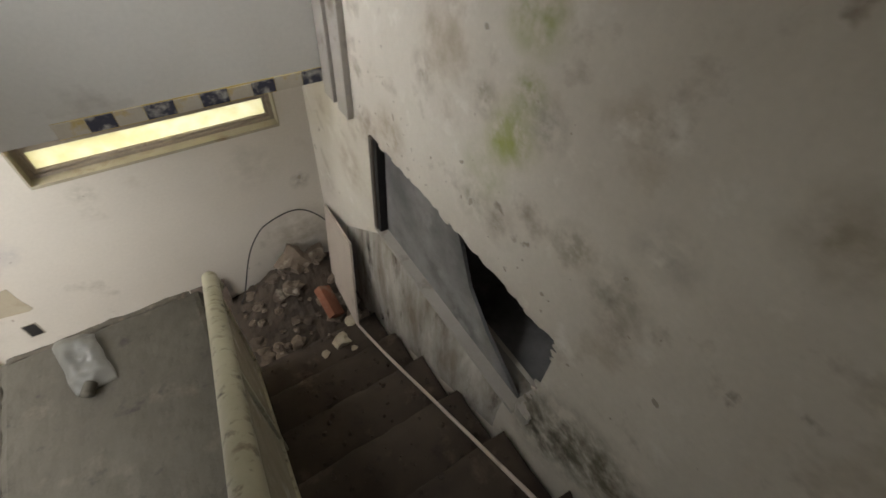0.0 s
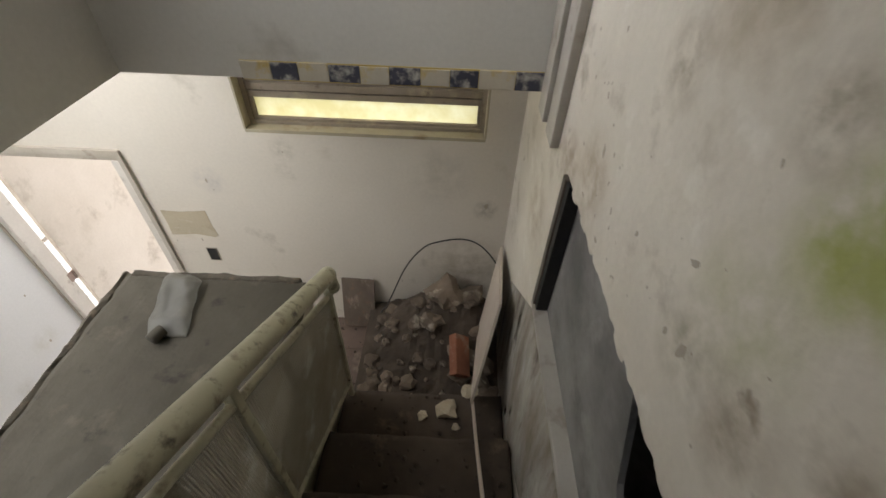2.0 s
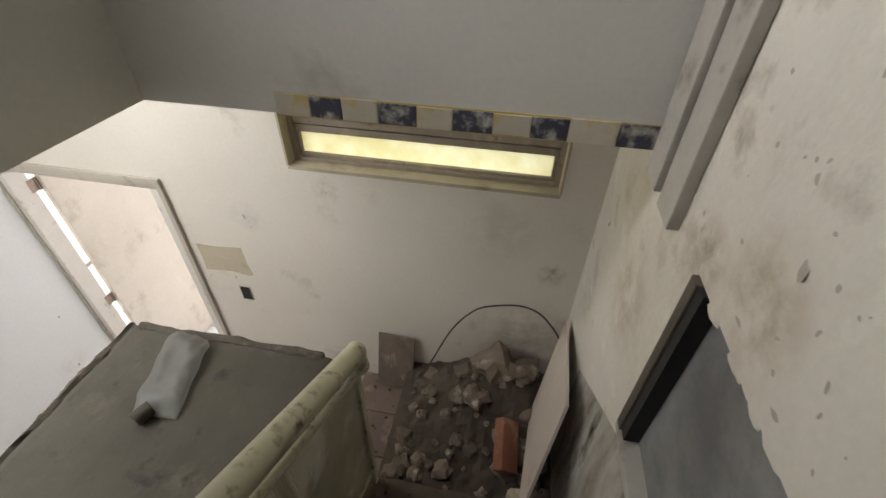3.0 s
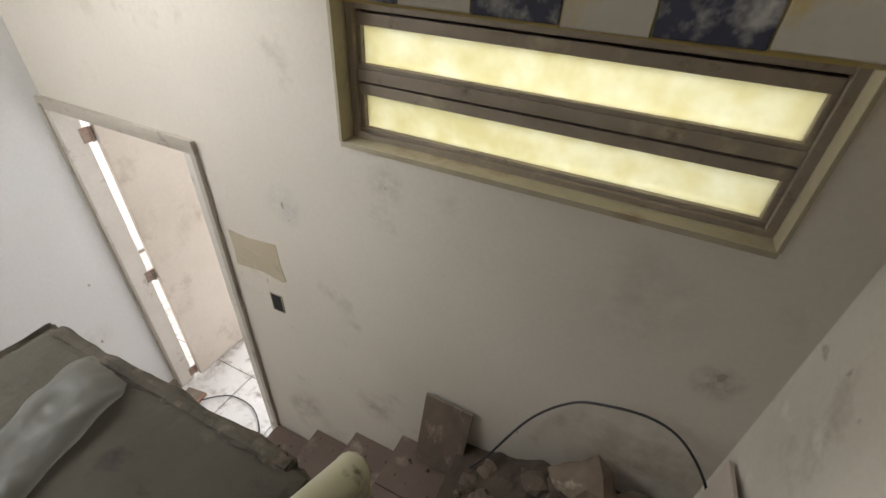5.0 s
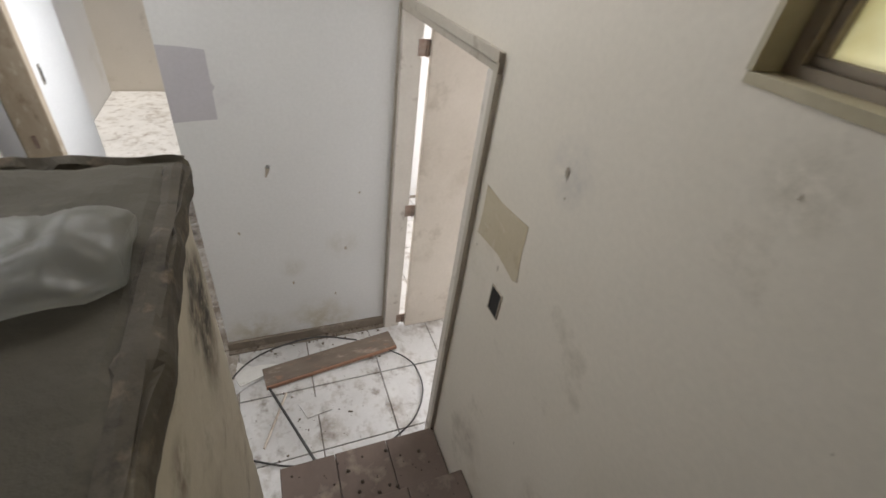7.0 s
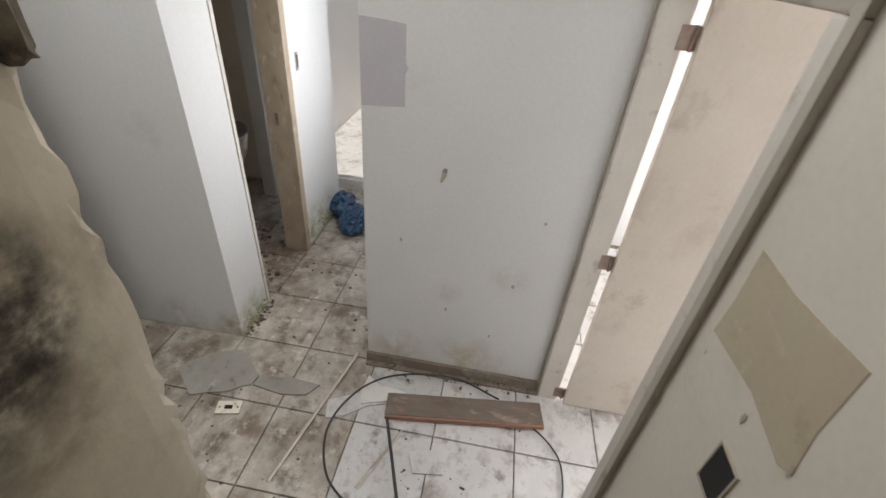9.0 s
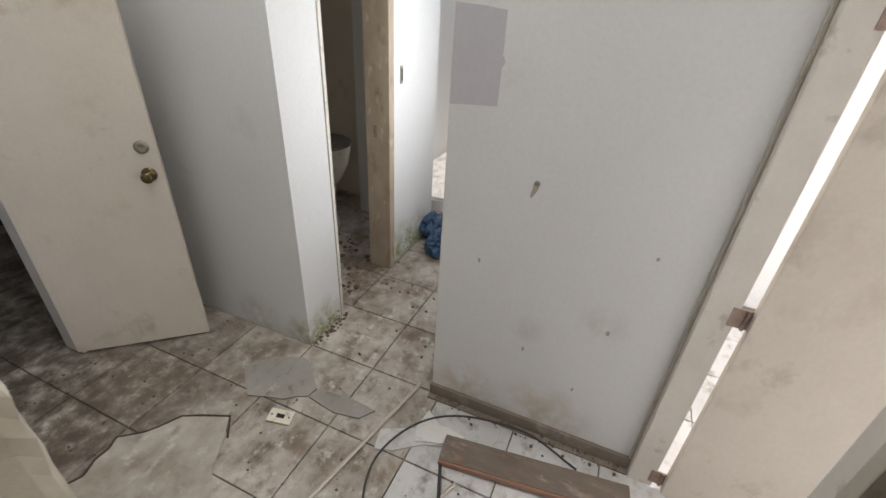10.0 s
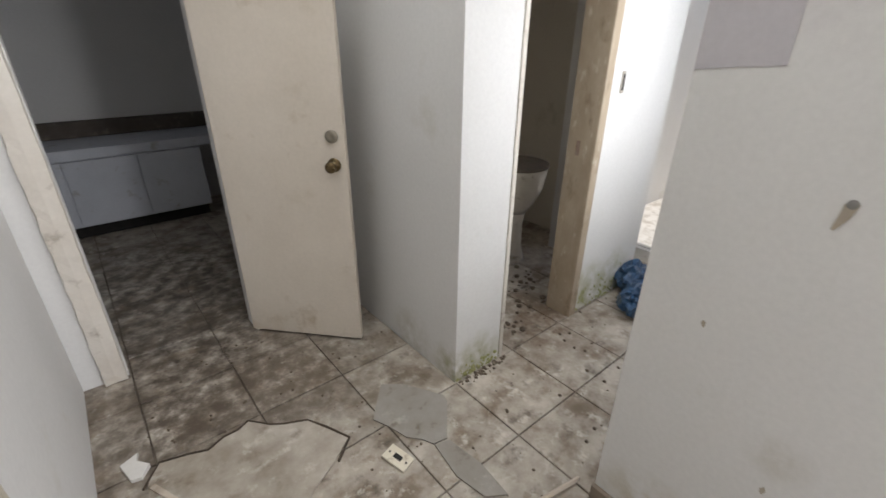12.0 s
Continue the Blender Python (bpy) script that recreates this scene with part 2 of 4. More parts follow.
FRAME_GREY = mat("grey_beige_frame", (0.46, 0.415, 0.345), (0.37, 0.325, 0.265), 0.55, 4, 0.5, (0.24, 0.195, 0.15), 0.35, 7, 0.12)
WINDOW_PAINT = mat("weathered_window_paint", (0.33, 0.275, 0.215), (0.24, 0.195, 0.145), 0.6, 5, 0.5, [(0.42, 0.36, 0.24), (0.14, 0.1, 0.07)], 0.35, 8, 0.3)
REVEAL = mat("yellowed_reveal", (0.42, 0.37, 0.265), (0.33, 0.285, 0.195), 0.8, 5, 0.5, (0.25, 0.18, 0.1), 0.5, 7, 0.3)
HINGE = mat("rusty_hinge", (0.25, 0.15, 0.10), (0.35, 0.3, 0.27), 0.5, 30, 0.6, None, 0, 1, 0.2, metal=0.6)
BRASS = mat("tarnished_brass", (0.17, 0.12, 0.06), (0.1, 0.075, 0.04), 0.3, 20, 0.5, metal=0.9, bump=0.05)
STEEL = mat("worn_steel", (0.36, 0.33, 0.28), (0.28, 0.25, 0.2), 0.4, 20, 0.5, metal=0.9, bump=0.05)
TILE_FLOOR = mat("dirty_floor_tile", (0.50, 0.45, 0.385), (0.235, 0.19, 0.145), 0.5, 4.2, 0.24, [(0.16, 0.118, 0.08), (0.085, 0.064, 0.046), (0.22, 0.165, 0.115), (0.6, 0.555, 0.49)], 0.55, 4.2, 0.12, vary=0.08,
                 # Broad rounds turn the tiles darker brown near the kitchen doorway and behind it.
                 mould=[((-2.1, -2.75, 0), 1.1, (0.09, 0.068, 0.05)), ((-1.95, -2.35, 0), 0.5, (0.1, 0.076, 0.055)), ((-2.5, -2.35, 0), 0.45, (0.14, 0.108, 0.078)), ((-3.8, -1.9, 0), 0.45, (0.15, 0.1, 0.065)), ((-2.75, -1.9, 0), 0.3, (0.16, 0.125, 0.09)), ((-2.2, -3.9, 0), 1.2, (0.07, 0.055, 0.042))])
TILE_LIGHT = mat("pale_floor_tile", (0.62, 0.60, 0.58), (0.52, 0.50, 0.48), 0.4, 4, 0.4, [(0.32, 0.28, 0.24), (0.22, 0.18, 0.15), (0.4, 0.36, 0.32)], 0.6, 5, 0.06, vary=0.05)
SHEET_PALE = mat("pale_cracked_screed", (0.45, 0.405, 0.345), (0.27, 0.225, 0.175), 0.55, 5, 0.3, [(0.17, 0.13, 0.09), (0.55, 0.51, 0.45)], 0.5, 6, 0.15)
GROUT = mat("grout", (0.13, 0.105, 0.08), (0.20, 0.165, 0.13), 0.95, 8, 0.5, bump=0.3)
BASEBOARD = mat("dusty_baseboard", (0.24, 0.195, 0.15), (0.16, 0.13, 0.1), 0.8, 6, 0.5, (0.34, 0.29, 0.24), 0.4, 9, 0.2)
PLANK = mat("grimy_plank", (0.20, 0.155, 0.12), (0.125, 0.096, 0.073), 0.75, 6, 0.5, [(0.36, 0.29, 0.235), (0.26, 0.15, 0.1)], 0.4, 8, 0.3, stretch=(2, 0.8, 1))
PLANK_EDGE = mat("orange_plank_edge", (0.33, 0.18, 0.115), (0.24, 0.13, 0.085), 0.7, 9, 0.5)
PAPER_WHITE = mat("white_board", (0.72, 0.70, 0.66), (0.62, 0.59, 0.55), 0.7, 8, 0.5, (0.4, 0.36, 0.3), 0.2, 9, 0.08)
SHEET_GREY = mat("grey_sheet", (0.32, 0.295, 0.262), (0.24, 0.215, 0.185), 0.7, 6, 0.4, [(0.42, 0.385, 0.335), (0.15, 0.12, 0.09)], 0.25, 7, 0.15)
CABLE_BLACK = mat("black_cable", (0.02, 0.019, 0.018), (0.05, 0.045, 0.04), 0.5, 20, 0.5, bump=0)
PLASTIC_CREAM = mat("cream_plastic", (0.72, 0.66, 0.54), (0.66, 0.6, 0.48), 0.4, 9, 0.5, (0.4, 0.33, 0.24), 0.2, 25, 0.0)
BLACK = mat("hollow_black", (0.012, 0.011, 0.010), (0.03, 0.027, 0.024), 0.9, 20, 0.5, bump=0.1)
PATCH_TAN = mat("tan_filler_patch", (0.47, 0.405, 0.295), (0.42, 0.355, 0.25), 0.85, 6, 0.5, [(0.35, 0.285, 0.19), (0.55, 0.49, 0.40)], 0.35, 9, 0.1)
PATCH_LILAC = mat("lilac_old_paint", (0.50, 0.475, 0.50), (0.455, 0.435, 0.455), 0.8, 5, 0.5, bump=0.05)
SMUDGE = mat("grey_smudge", (0.33, 0.28, 0.22), (0.42, 0.37, 0.30), 0.85, 20, 0.5, bump=0.1)
BAG_BLUE = mat("blue_plastic_bag", (0.015, 0.04, 0.09), (0.04, 0.09, 0.17), 0.3, 9, 0.5, bump=0.2)
PORCELAIN = mat("dirty_porcelain", (0.66, 0.62, 0.55), (0.56, 0.52, 0.45), 0.2, 6, 0.5, (0.3, 0.25, 0.18), 0.3, 9, 0.0)
CABINET = mat("white_cabinet", (0.60, 0.62, 0.68), (0.52, 0.54, 0.6), 0.5, 4, 0.5, (0.35, 0.33, 0.32), 0.2, 7, 0.05)
COUNTER = mat("grimy_counter", (0.13, 0.105, 0.085), (0.08, 0.065, 0.052), 0.8, 8, 0.5, (0.25, 0.2, 0.16), 0.4, 9, 0.3)
LIST_CREAM = mat("border_tile_cream", (0.55, 0.50, 0.40), (0.46, 0.41, 0.32), 0.5, 14, 0.5, (0.50, 0.35, 0.08), 0.9, 12, 0.15)
LIST_BLUE = mat("border_tile_blue", (0.05, 0.05, 0.075), (0.035, 0.035, 0.05), 0.5, 20, 0.5, (0.5, 0.47, 0.41), 1.2, 22, 0.15)
LIST_YELLOW = mat("border_tile_yellow", (0.50, 0.36, 0.10), (0.40, 0.30, 0.10), 0.5, 20, 0.5, (0.5, 0.45, 0.35), 0.5, 18, 0.15)


def yellow_glass():
    m = bpy.data.materials.new("yellow_pattern_glass")
    m.use_nodes = True
    n, l = m.node_tree.nodes, m.node_tree.links
    b = n["Principled BSDF"]
    out = n["Material Output"]
    tr = n.new("ShaderNodeBsdfTranslucent")
    t = n.new("ShaderNodeTexNoise")
    t.inputs["Scale"].default_value, t.inputs["Detail"].default_value = 13, 9
    g = n.new("ShaderNodeNewGeometry")
    l.new(g.outputs["Position"], t.inputs["Vector"])
    r = n.new("ShaderNodeValToRGB")
    r.color_ramp.elements[0].position, r.color_ramp.elements[0].color = 0.35, (0.83, 0.785, 0.54, 1)
    r.color_ramp.elements[1].position, r.color_ramp.elements[1].color = 0.65, (0.95, 0.93, 0.76, 1)
    l.new(t.outputs["Fac"], r.inputs[0])
    l.new(r.outputs[0], tr.inputs["Color"])
    l.new(r.outputs[0], b.inputs["Base Color"])
    b.inputs["Roughness"].default_value = 0.35
    v = n.new("ShaderNodeTexVoronoi")
    v.inputs["Scale"].default_value = 90
    bp = n.new("ShaderNodeBump")
    bp.inputs["Strength"].default_value = 0.3
    l.new(g.outputs["Position"], v.inputs["Vector"])
    l.new(v.outputs["Distance"], bp.inputs["Height"])
    l.new(bp.outputs[0], b.inputs["Normal"])
    mx = n.new("ShaderNodeMixShader")
    mx.inputs[0].default_value = 0.85
    l.new(b.outputs[0], mx.inputs[1])
    l.new(tr.outputs[0], mx.inputs[2])
    l.new(mx.outputs[0], out.inputs["Surface"])
    return m


def film_plastic():
    m = bpy.data.materials.new("milky_plastic_film")
    m.use_nodes = True
    n, l = m.node_tree.nodes, m.node_tree.links
    b = n["Principled BSDF"]
    b.inputs["Base Color"].default_value = (0.24, 0.23, 0.2, 1)
    b.inputs["Roughness"].default_value = 0.28
    g = n.new("ShaderNodeNewGeometry")
    t = n.new("ShaderNodeTexVoronoi")
    t.feature = "DISTANCE_TO_EDGE"
    t.inputs["Scale"].default_value = 22
    bp = n.new("ShaderNodeBump")
    bp.inputs["Strength"].default_value, bp.inputs["Distance"].default_value = 0.6, 0.012
    l.new(g.outputs["Position"], t.inputs["Vector"])
    l.new(t.outputs["Distance"], bp.inputs["Height"])
    l.new(bp.outputs[0], b.inputs["Normal"])
    clear = n.new("ShaderNodeBsdfTransparent")
    milk = n.new("ShaderNodeBsdfTranslucent")
    milk.inputs["Color"].default_value = (0.42, 0.405, 0.355, 1)
    one, two = n.new("ShaderNodeMixShader"), n.new("ShaderNodeMixShader")
    one.inputs[0].default_value, two.inputs[0].default_value = 0.4, 0.42
    l.new(b.outputs[0], one.inputs[1])
    l.new(milk.outputs[0], one.inputs[2])
    l.new(one.outputs[0], two.inputs[1])
    l.new(clear.outputs[0], two.inputs[2])
    l.new(two.outputs[0], n["Material Output"].inputs["Surface"])
    return m


GLASS_YELLOW = yellow_glass()
FILM = film_plastic()


# ---- mesh helpers ----
def box(bm, x0, y0, z0, x1, y1, z1, bevel=0.0):
    r = bmesh.ops.create_cube(bm, size=1)
    vs = r["verts"]
    bmesh.ops.scale(bm, vec=(x1 - x0, y1 - y0, z1 - z0), verts=vs)
    bmesh.ops.translate(bm, vec=((x0 + x1) / 2, (y0 + y1) / 2, (z0 + z1) / 2), verts=vs)
    if bevel:
        es = list({e for v in vs for e in v.link_edges})
        bmesh.ops.bevel(bm, geom=es, offset=bevel, segments=2, affect="EDGES", profile=0.6)
    return vs


def tube(bm, pts, r, sides=8):
    """A round bar along a line of points."""
    pts = [Vector(p) for p in pts]
    rings = []
    up = Vector((0.13, 0.21, 1)).normalized()
    for i, p in enumerate(pts):
        d = (pts[min(i + 1, len(pts) - 1)] - pts[max(i - 1, 0)]).normalized()
        a = d.cross(up)
        if a.length < 0.1:
            a = d.cross(Vector((1, 0, 0)))
        a.normalize()
        b = d.cross(a)
        rings.append([bm.verts.new(p + r * (math.cos(2 * math.pi * k / sides) * a + math.sin(2 * math.pi * k / sides) * b)) for k in range(sides)])
    for i in range(len(rings) - 1):
        for k in range(sides):
            bm.faces.new((rings[i][k], rings[i][(k + 1) % sides], rings[i + 1][(k + 1) % sides], rings[i + 1][k]))
    bm.faces.new(rings[0][::-1])
    bm.faces.new(rings[-1])


def prism(bm, outline, z0, z1):
    lo = [bm.verts.new((x, y, z0)) for x, y in outline]
    hi = [bm.verts.new((x, y, z1)) for x, y in outline]
    bm.faces.new(lo[::-1])
    bm.faces.new(hi)
    for i in range(len(lo)):
        j = (i + 1) % len(lo)
        bm.faces.new((lo[i], lo[j], hi[j], hi[i]))


def smooth_curve(pts, n=6):
    """Points of a Catmull-Rom line through pts."""
    p = [Vector(a) for a in pts]
    p = [2 * p[0] - p[1]] + p + [2 * p[-1] - p[-2]]
    out = []
    for i in range(1, len(p) - 2):
        for k in range(n):
            t = k / n
            out.append(0.5 * (2 * p[i] + (p[i + 1] - p[i - 1]) * t + (2 * p[i - 1] - 5 * p[i] + 4 * p[i + 1] - p[i + 2]) * t * t
                              + (3 * p[i] - p[i - 1] - 3 * p[i + 1] + p[i + 2]) * t ** 3))
    return out + [p[-2]]


def part(name, bm, material, parent=None, label=""):
    bmesh.ops.recalc_face_normals(bm, faces=bm.faces)
    me = bpy.data.meshes.new(name)
    bm.to_mesh(me)
    bm.free()
    me.materials.append(material)
    ob = new(name, me)
    if parent:
        ob.parent = parent
    if label:
        ob["label"] = label
    return ob


def boxes(name, list_of, material, parent=None, label="", bevel=0.0):
    bm = bmesh.new()
    for b in list_of:
        box(bm, *b, bevel=bevel)
    return part(name, bm, material, parent, label)


def base(name, x=0, y=0, z=0):
    return new(name)


def smooth(ob):
    ob.data.polygons.foreach_set("use_smooth", [True] * len(ob.data.polygons))
    return ob


def wall_mesh(axis, at, thick, a0, a1, z0, z1, holes=()):
    """Boxes of a wall in the plane axis = at, with openings (a0, a1, z0, z1) through it."""
    out = []
    cuts = sorted({a0, a1, *[h[0] for h in holes], *[h[1] for h in holes]})
    for s, e in zip(cuts, cuts[1:]):
        inside = sorted([h for h in holes if h[0] <= s and h[1] >= e], key=lambda h: h[2])
        z = z0
        for h in inside:
            if h[2] > z:
                out.append((s, e, z, h[2]))
            z = h[3]
        if z < z1:
            out.append((s, e, z, z1))
    lo, hi = min(at, at + thick), max(at, at + thick)
    if axis == "y":
        return [(s, lo, p, e, hi, q) for s, e, p, q in out]
    return [(lo, s, p, hi, e, q) for s, e, p, q in out]


def wall(name, material, *spec, label=""):
    return tagged(boxes(name, wall_mesh(*spec), material), label or "plastered wall", "wall", kind="structure")


# ---- structure ----
wall_window = tagged(boxes("wall_window", wall_mesh("y", 0.0, 0.08, -4.95, -1.7, -0.05, 5.2, [(-3.02, -2.12, -0.05, 2.04)])
                           + wall_mesh("y", 0.0, 0.14, -1.7, 0.14, -0.05, 5.2, [(-1.36, -0.17, 2.25, 3.05)]), PLASTER),
                     "scuffed off-white plaster wall along the lower stair flight", "wall", kind="structure")
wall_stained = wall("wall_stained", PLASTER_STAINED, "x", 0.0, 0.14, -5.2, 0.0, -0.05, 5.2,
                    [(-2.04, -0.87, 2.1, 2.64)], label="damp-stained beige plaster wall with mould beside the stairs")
wall_grey = wall("wall_grey", PLASTER_COOL, "x", -3.05, -0.12, -1.03, 0.0, -0.05, 3.4, label="smooth pale grey wall beside the open door")
# Opening is made up so the passage fill can stand in it.
wall_passage = wall("wall_passage", PLASTER_COOL, "y", -1.03, 0.12, -4.75, -3.17, -0.05, 2.75, [(-4.7, -3.3, 0.95, 2.25)], label="white passage wall with an unseen opening added for the fill lamp")
wall_hall = wall("wall_hall", PLASTER_COOL, "x", -3.05, -0.12, -2.93, -1.83, -0.05, 3.4, label="pale grey wall ending at the passage corner")
wall_bath = wall("wall_bathroom", PLASTER_COOL, "y", -1.83, -0.12, -4.75, -3.17, -0.05, 2.75,
                 [(-4.03, -3.37, -0.05, 2.05)], label="white wall with the bathroom doorway and damp foot")
wall_kitchen = wall("wall_kitchen", PLASTER_COOL, "y", -2.93, -0.12, -3.5, -0.86, -0.05, 3.4,
                    [(-2.42, -1.78, -0.05, 2.02)], label="white wall with the dark kitchen doorway")
wall_upper_front = wall("wall_upper_front", PLASTER_SOFFIT, "y", -0.5, 0.12, -1.46, 0.0, 2.72, 5.2, label="grey hanging plaster wall above the stair turn")
# Hole high in the side wall is added for the side fill lamp.
wall_upper_side = wall("wall_upper_side", PLASTER_SOFFIT, "x", -1.46, -0.14, -5.2, -0.38, 2.72, 5.2, [(-1.12, -0.58, 3.75, 4.35)], label="grey hanging plaster wall above the low wall")
# The opening here is invented to suit the upstairs fill lamp.
wall_upper_back = wall("wall_upper_back", PLASTER, "y", -5.2, -0.14, -1.6, 0.14, 2.5, 5.2, [(-1.2, -0.3, 3.7, 4.9)], label="off-white upper back wall with an opening added for the fill lamp")
wall_hall_upper = wall("wall_hall_upper", PLASTER_COOL, "x", -1.6, -0.02, -2.93, -0.38, 2.74, 3.4, label="white wall under the skylight")
wall_patio_end = wall("wall_patio_end", PLASTER, "x", -7.8, -0.15, -3.0, 0.2, -0.05, 2.6, label="sunlit cream patio wall")
wall_patio_side = wall("wall_patio_side", PLASTER_COOL, "y", -2.45, -0.12, -7.8, -4.75, -0.05, 2.6, label="white patio side wall")
wall_patio_north = wall("wall_patio_north", PLASTER, "y", -0.2, 0.15, -7.8, -4.75, -0.05, 2.6, label="cream patio wall")
wall_bath_back = wall("wall_bathroom_back", PLASTER, "y", -3.45, -0.12, -5.2, -3.17, -0.05, 2.5, label="dirty bathroom wall")
wall_bath_end = wall("wall_bathroom_end", PLASTER, "x", -5.05, -0.12, -3.45, -2.45, -0.05, 2.5, label="dirty bathroom end wall")
wall_bath_side = wall("wall_bathroom_side", PLASTER, "x", -3.19, -0.12, -3.45, -1.95, -0.05, 2.5, label="dirty bathroom side wall")
wall_kit_back = wall("wall_kitchen_back", PLASTER_COOL, "y", -5.7, -0.12, -3.6, -0.7, -0.05, 2.5, label="dim grey kitchen back wall")
wall_kit_west = wall("wall_kitchen_west", PLASTER_COOL, "x", -3.4, -0.12, -5.7, -3.05, -0.05, 2.5, label="dim kitchen wall")
# Opening in this unseen wall is invented around the kitchen fill.
wall_kit_east = wall("wall_kitchen_east", PLASTER_COOL, "x", -0.86, 0.12, -5.7, -3.05, -0.05, 2.5, [(-4.65, -3.75, 1.15, 2.05)], label="dim kitchen wall with a small opening added for the fill lamp")
wall_room_w = wall("wall_room_west", PLASTER_COOL, "x", -4.8, -0.14, 0.08, 3.2, -0.05, 2.75, label="bright white room wall")
wall_room_n = wall("wall_room_north", PLASTER_COOL, "y", 3.2, 0.14, -4.8, -1.0, -0.05, 2.75, [(-4.4, -2.8, 0.85, 2.15)], label="bright room wall with a window opening")
wall_room_e = wall("wall_room_east", PLASTER_COOL, "x", -1.6, 0.14, 0.14, 3.2, -0.05, 2.75, label="bright white room wall")


def ceiling(name, material, *bs):
    return tagged(boxes(name, bs, material), "plain plaster ceiling", "ceiling", kind="structure")


# The smaller gap near y = -0.36 is invented for the hall fill lamp.
ceiling("ceiling_hall", PLASTER_COOL, (-4.75, -2.93, 2.75, -3.17, 0, 2.9), (-3.17, -2.93, 3.4, -2.95, 0, 3.5), (-1.75, -2.93, 3.4, -1.62, 0, 3.5),
        (-2.95, -2.93, 3.4, -1.75, -2.4, 3.5), (-2.95, -0.7, 3.4, -1.75, -0.6, 3.5), (-2.95, -0.12, 3.4, -1.75, 0, 3.5), (-2.95, -0.6, 3.4, -2.65, -0.12, 3.5))
ceiling("ceiling_stair_turn", PLASTER, (-1.6, -0.38, 3.4, 0, 0, 3.5))
# Gap left in this unseen ceiling is made up for the overhead fill.
ceiling("ceiling_upper", PLASTER_SOFFIT, (-1.6, -5.2, 5.2, 0.14, -1.35, 5.3), (-1.6, -0.55, 5.2, 0.14, 0.14, 5.3), (-1.6, -1.35, 5.2, -1.3, -0.55, 5.3), (-0.3, -1.35, 5.2, 0.14, -0.55, 5.3))
ceiling("ceiling_room", PLASTER_COOL, (-4.94, 0.08, 2.75, -1.46, 3.34, 2.85))
ceiling("ceiling_kitchen", PLASTER_COOL, (-3.6, -5.82, 2.4, -0.74, -3.05, 2.5))
ceiling("ceiling_bathroom", PLASTER_DIRTY, (-5.2, -3.57, 2.5, -3.17, -1.95, 2.6))
tagged(boxes("floor_upper", [(-1.6, -5.2, 2.53, 0, -3.23, 2.69)], CONCRETE), "bare concrete upper landing", "floor", kind="structure")
ground = tagged(boxes("ground", [(-60, -60, -0.4, 60, 60, -0.06)], DIRT), "bare earth around the house", "ground", kind="structure")
tagged(boxes("floor", [(-7.8, -5.7, -0.055, 0.0, 3.2, -0.012)], GROUT), "dark grout bed under the floor tiles", "floor", kind="structure")
# Solid panels block the sun; the two smaller are invented above fill lamps.
for b in ((-2.97, -2.42, 3.42, -1.73, -0.69, 3.46), (-2.67, -0.61, 3.42, -1.73, -0.11, 3.46), (-1.32, -1.37, 5.22, -0.28, -0.53, 5.26)):
    tagged(boxes("skylight", [b], PAPER_WHITE), "unseen white panel closing a ceiling opening above a daylight lamp", "skylight", kind="structure")


def rough_block(bm, lo, hi, step=0.05, amp=0.006, wear=0.02, seed=0.0):
    """A block with uneven faces and worn, broken edges."""
    n = [max(2, int((b - a) / step)) for a, b in zip(lo, hi)]
    seen = {}

    def vert(i, j, k):
        key = (i, j, k)
        if key not in seen:
            p = Vector([a + (b - a) * q / m for a, b, q, m in zip(lo, hi, key, n)])
            c = Vector([(a + b) / 2 for a, b in zip(lo, hi)])
            near = sorted(min(p[q] - lo[q], hi[q] - p[q]) for q in range(3))
            w = max(0.0, 1 - near[1] / (1.6 * step))
            q = p * 7 + Vector((seed, seed, 0))
            d = noise.noise(q) * amp + noise.noise(q * 3) * amp * 0.5
            cut = w * wear * (0.45 + 0.9 * abs(noise.noise(q * 2.3)))
            for ax in range(3):
                if p[ax] - lo[ax] < 1e-5:
                    p[ax] += d * 0.5 + cut
                elif hi[ax] - p[ax] < 1e-5:
                    p[ax] -= d * 0.5 + cut
            seen[key] = bm.verts.new(p)
        return seen[key]

    for ax in range(3):
        u, v = (ax + 1) % 3, (ax + 2) % 3
        for side in (0, n[ax]):
            for a in range(n[u]):
                for b in range(n[v]):
                    quad = []
                    for da, db in ((0, 0), (1, 0), (1, 1), (0, 1)):
                        key = [0, 0, 0]
                        key[ax], key[u], key[v] = side, a + da, b + db
                        quad.append(vert(*key))
                    bm.faces.new(quad)


# ---- low wall with bare concrete top ----
low_wall = tagged(base("low_wall"), "low plastered wall with a dusty bare concrete top", "low wall", kind="structure")
bm = bmesh.new()
rough_block(bm, (-1.622, -1.5, -0.05), (-0.87, -0.789, 2.006), 0.024, 0.006, 0.016, 3)
part("core", bm, PLASTER_DIRTY, low_wall, "stained and chipped plaster face")
boxes("back_core", [(-1.59, -2.925, -0.05, -0.87, -1.5, 2.006)], PLASTER_COOL, low_wall)
bm = bmesh.new()
rough_block(bm, (-1.612, -2.92, 1.992), (-0.85, -0.772, 2.038), 0.02, 0.016, 0.026, 9)
part("top", bm, CONCRETE, low_wall, "rough dusty concrete top")
boxes("back_top", [(-1.605, -2.925, 1.992, -1.57, -1.495, 2.025)], CONCRETE, low_wall, "rough dusty concrete top", bevel=0.01)

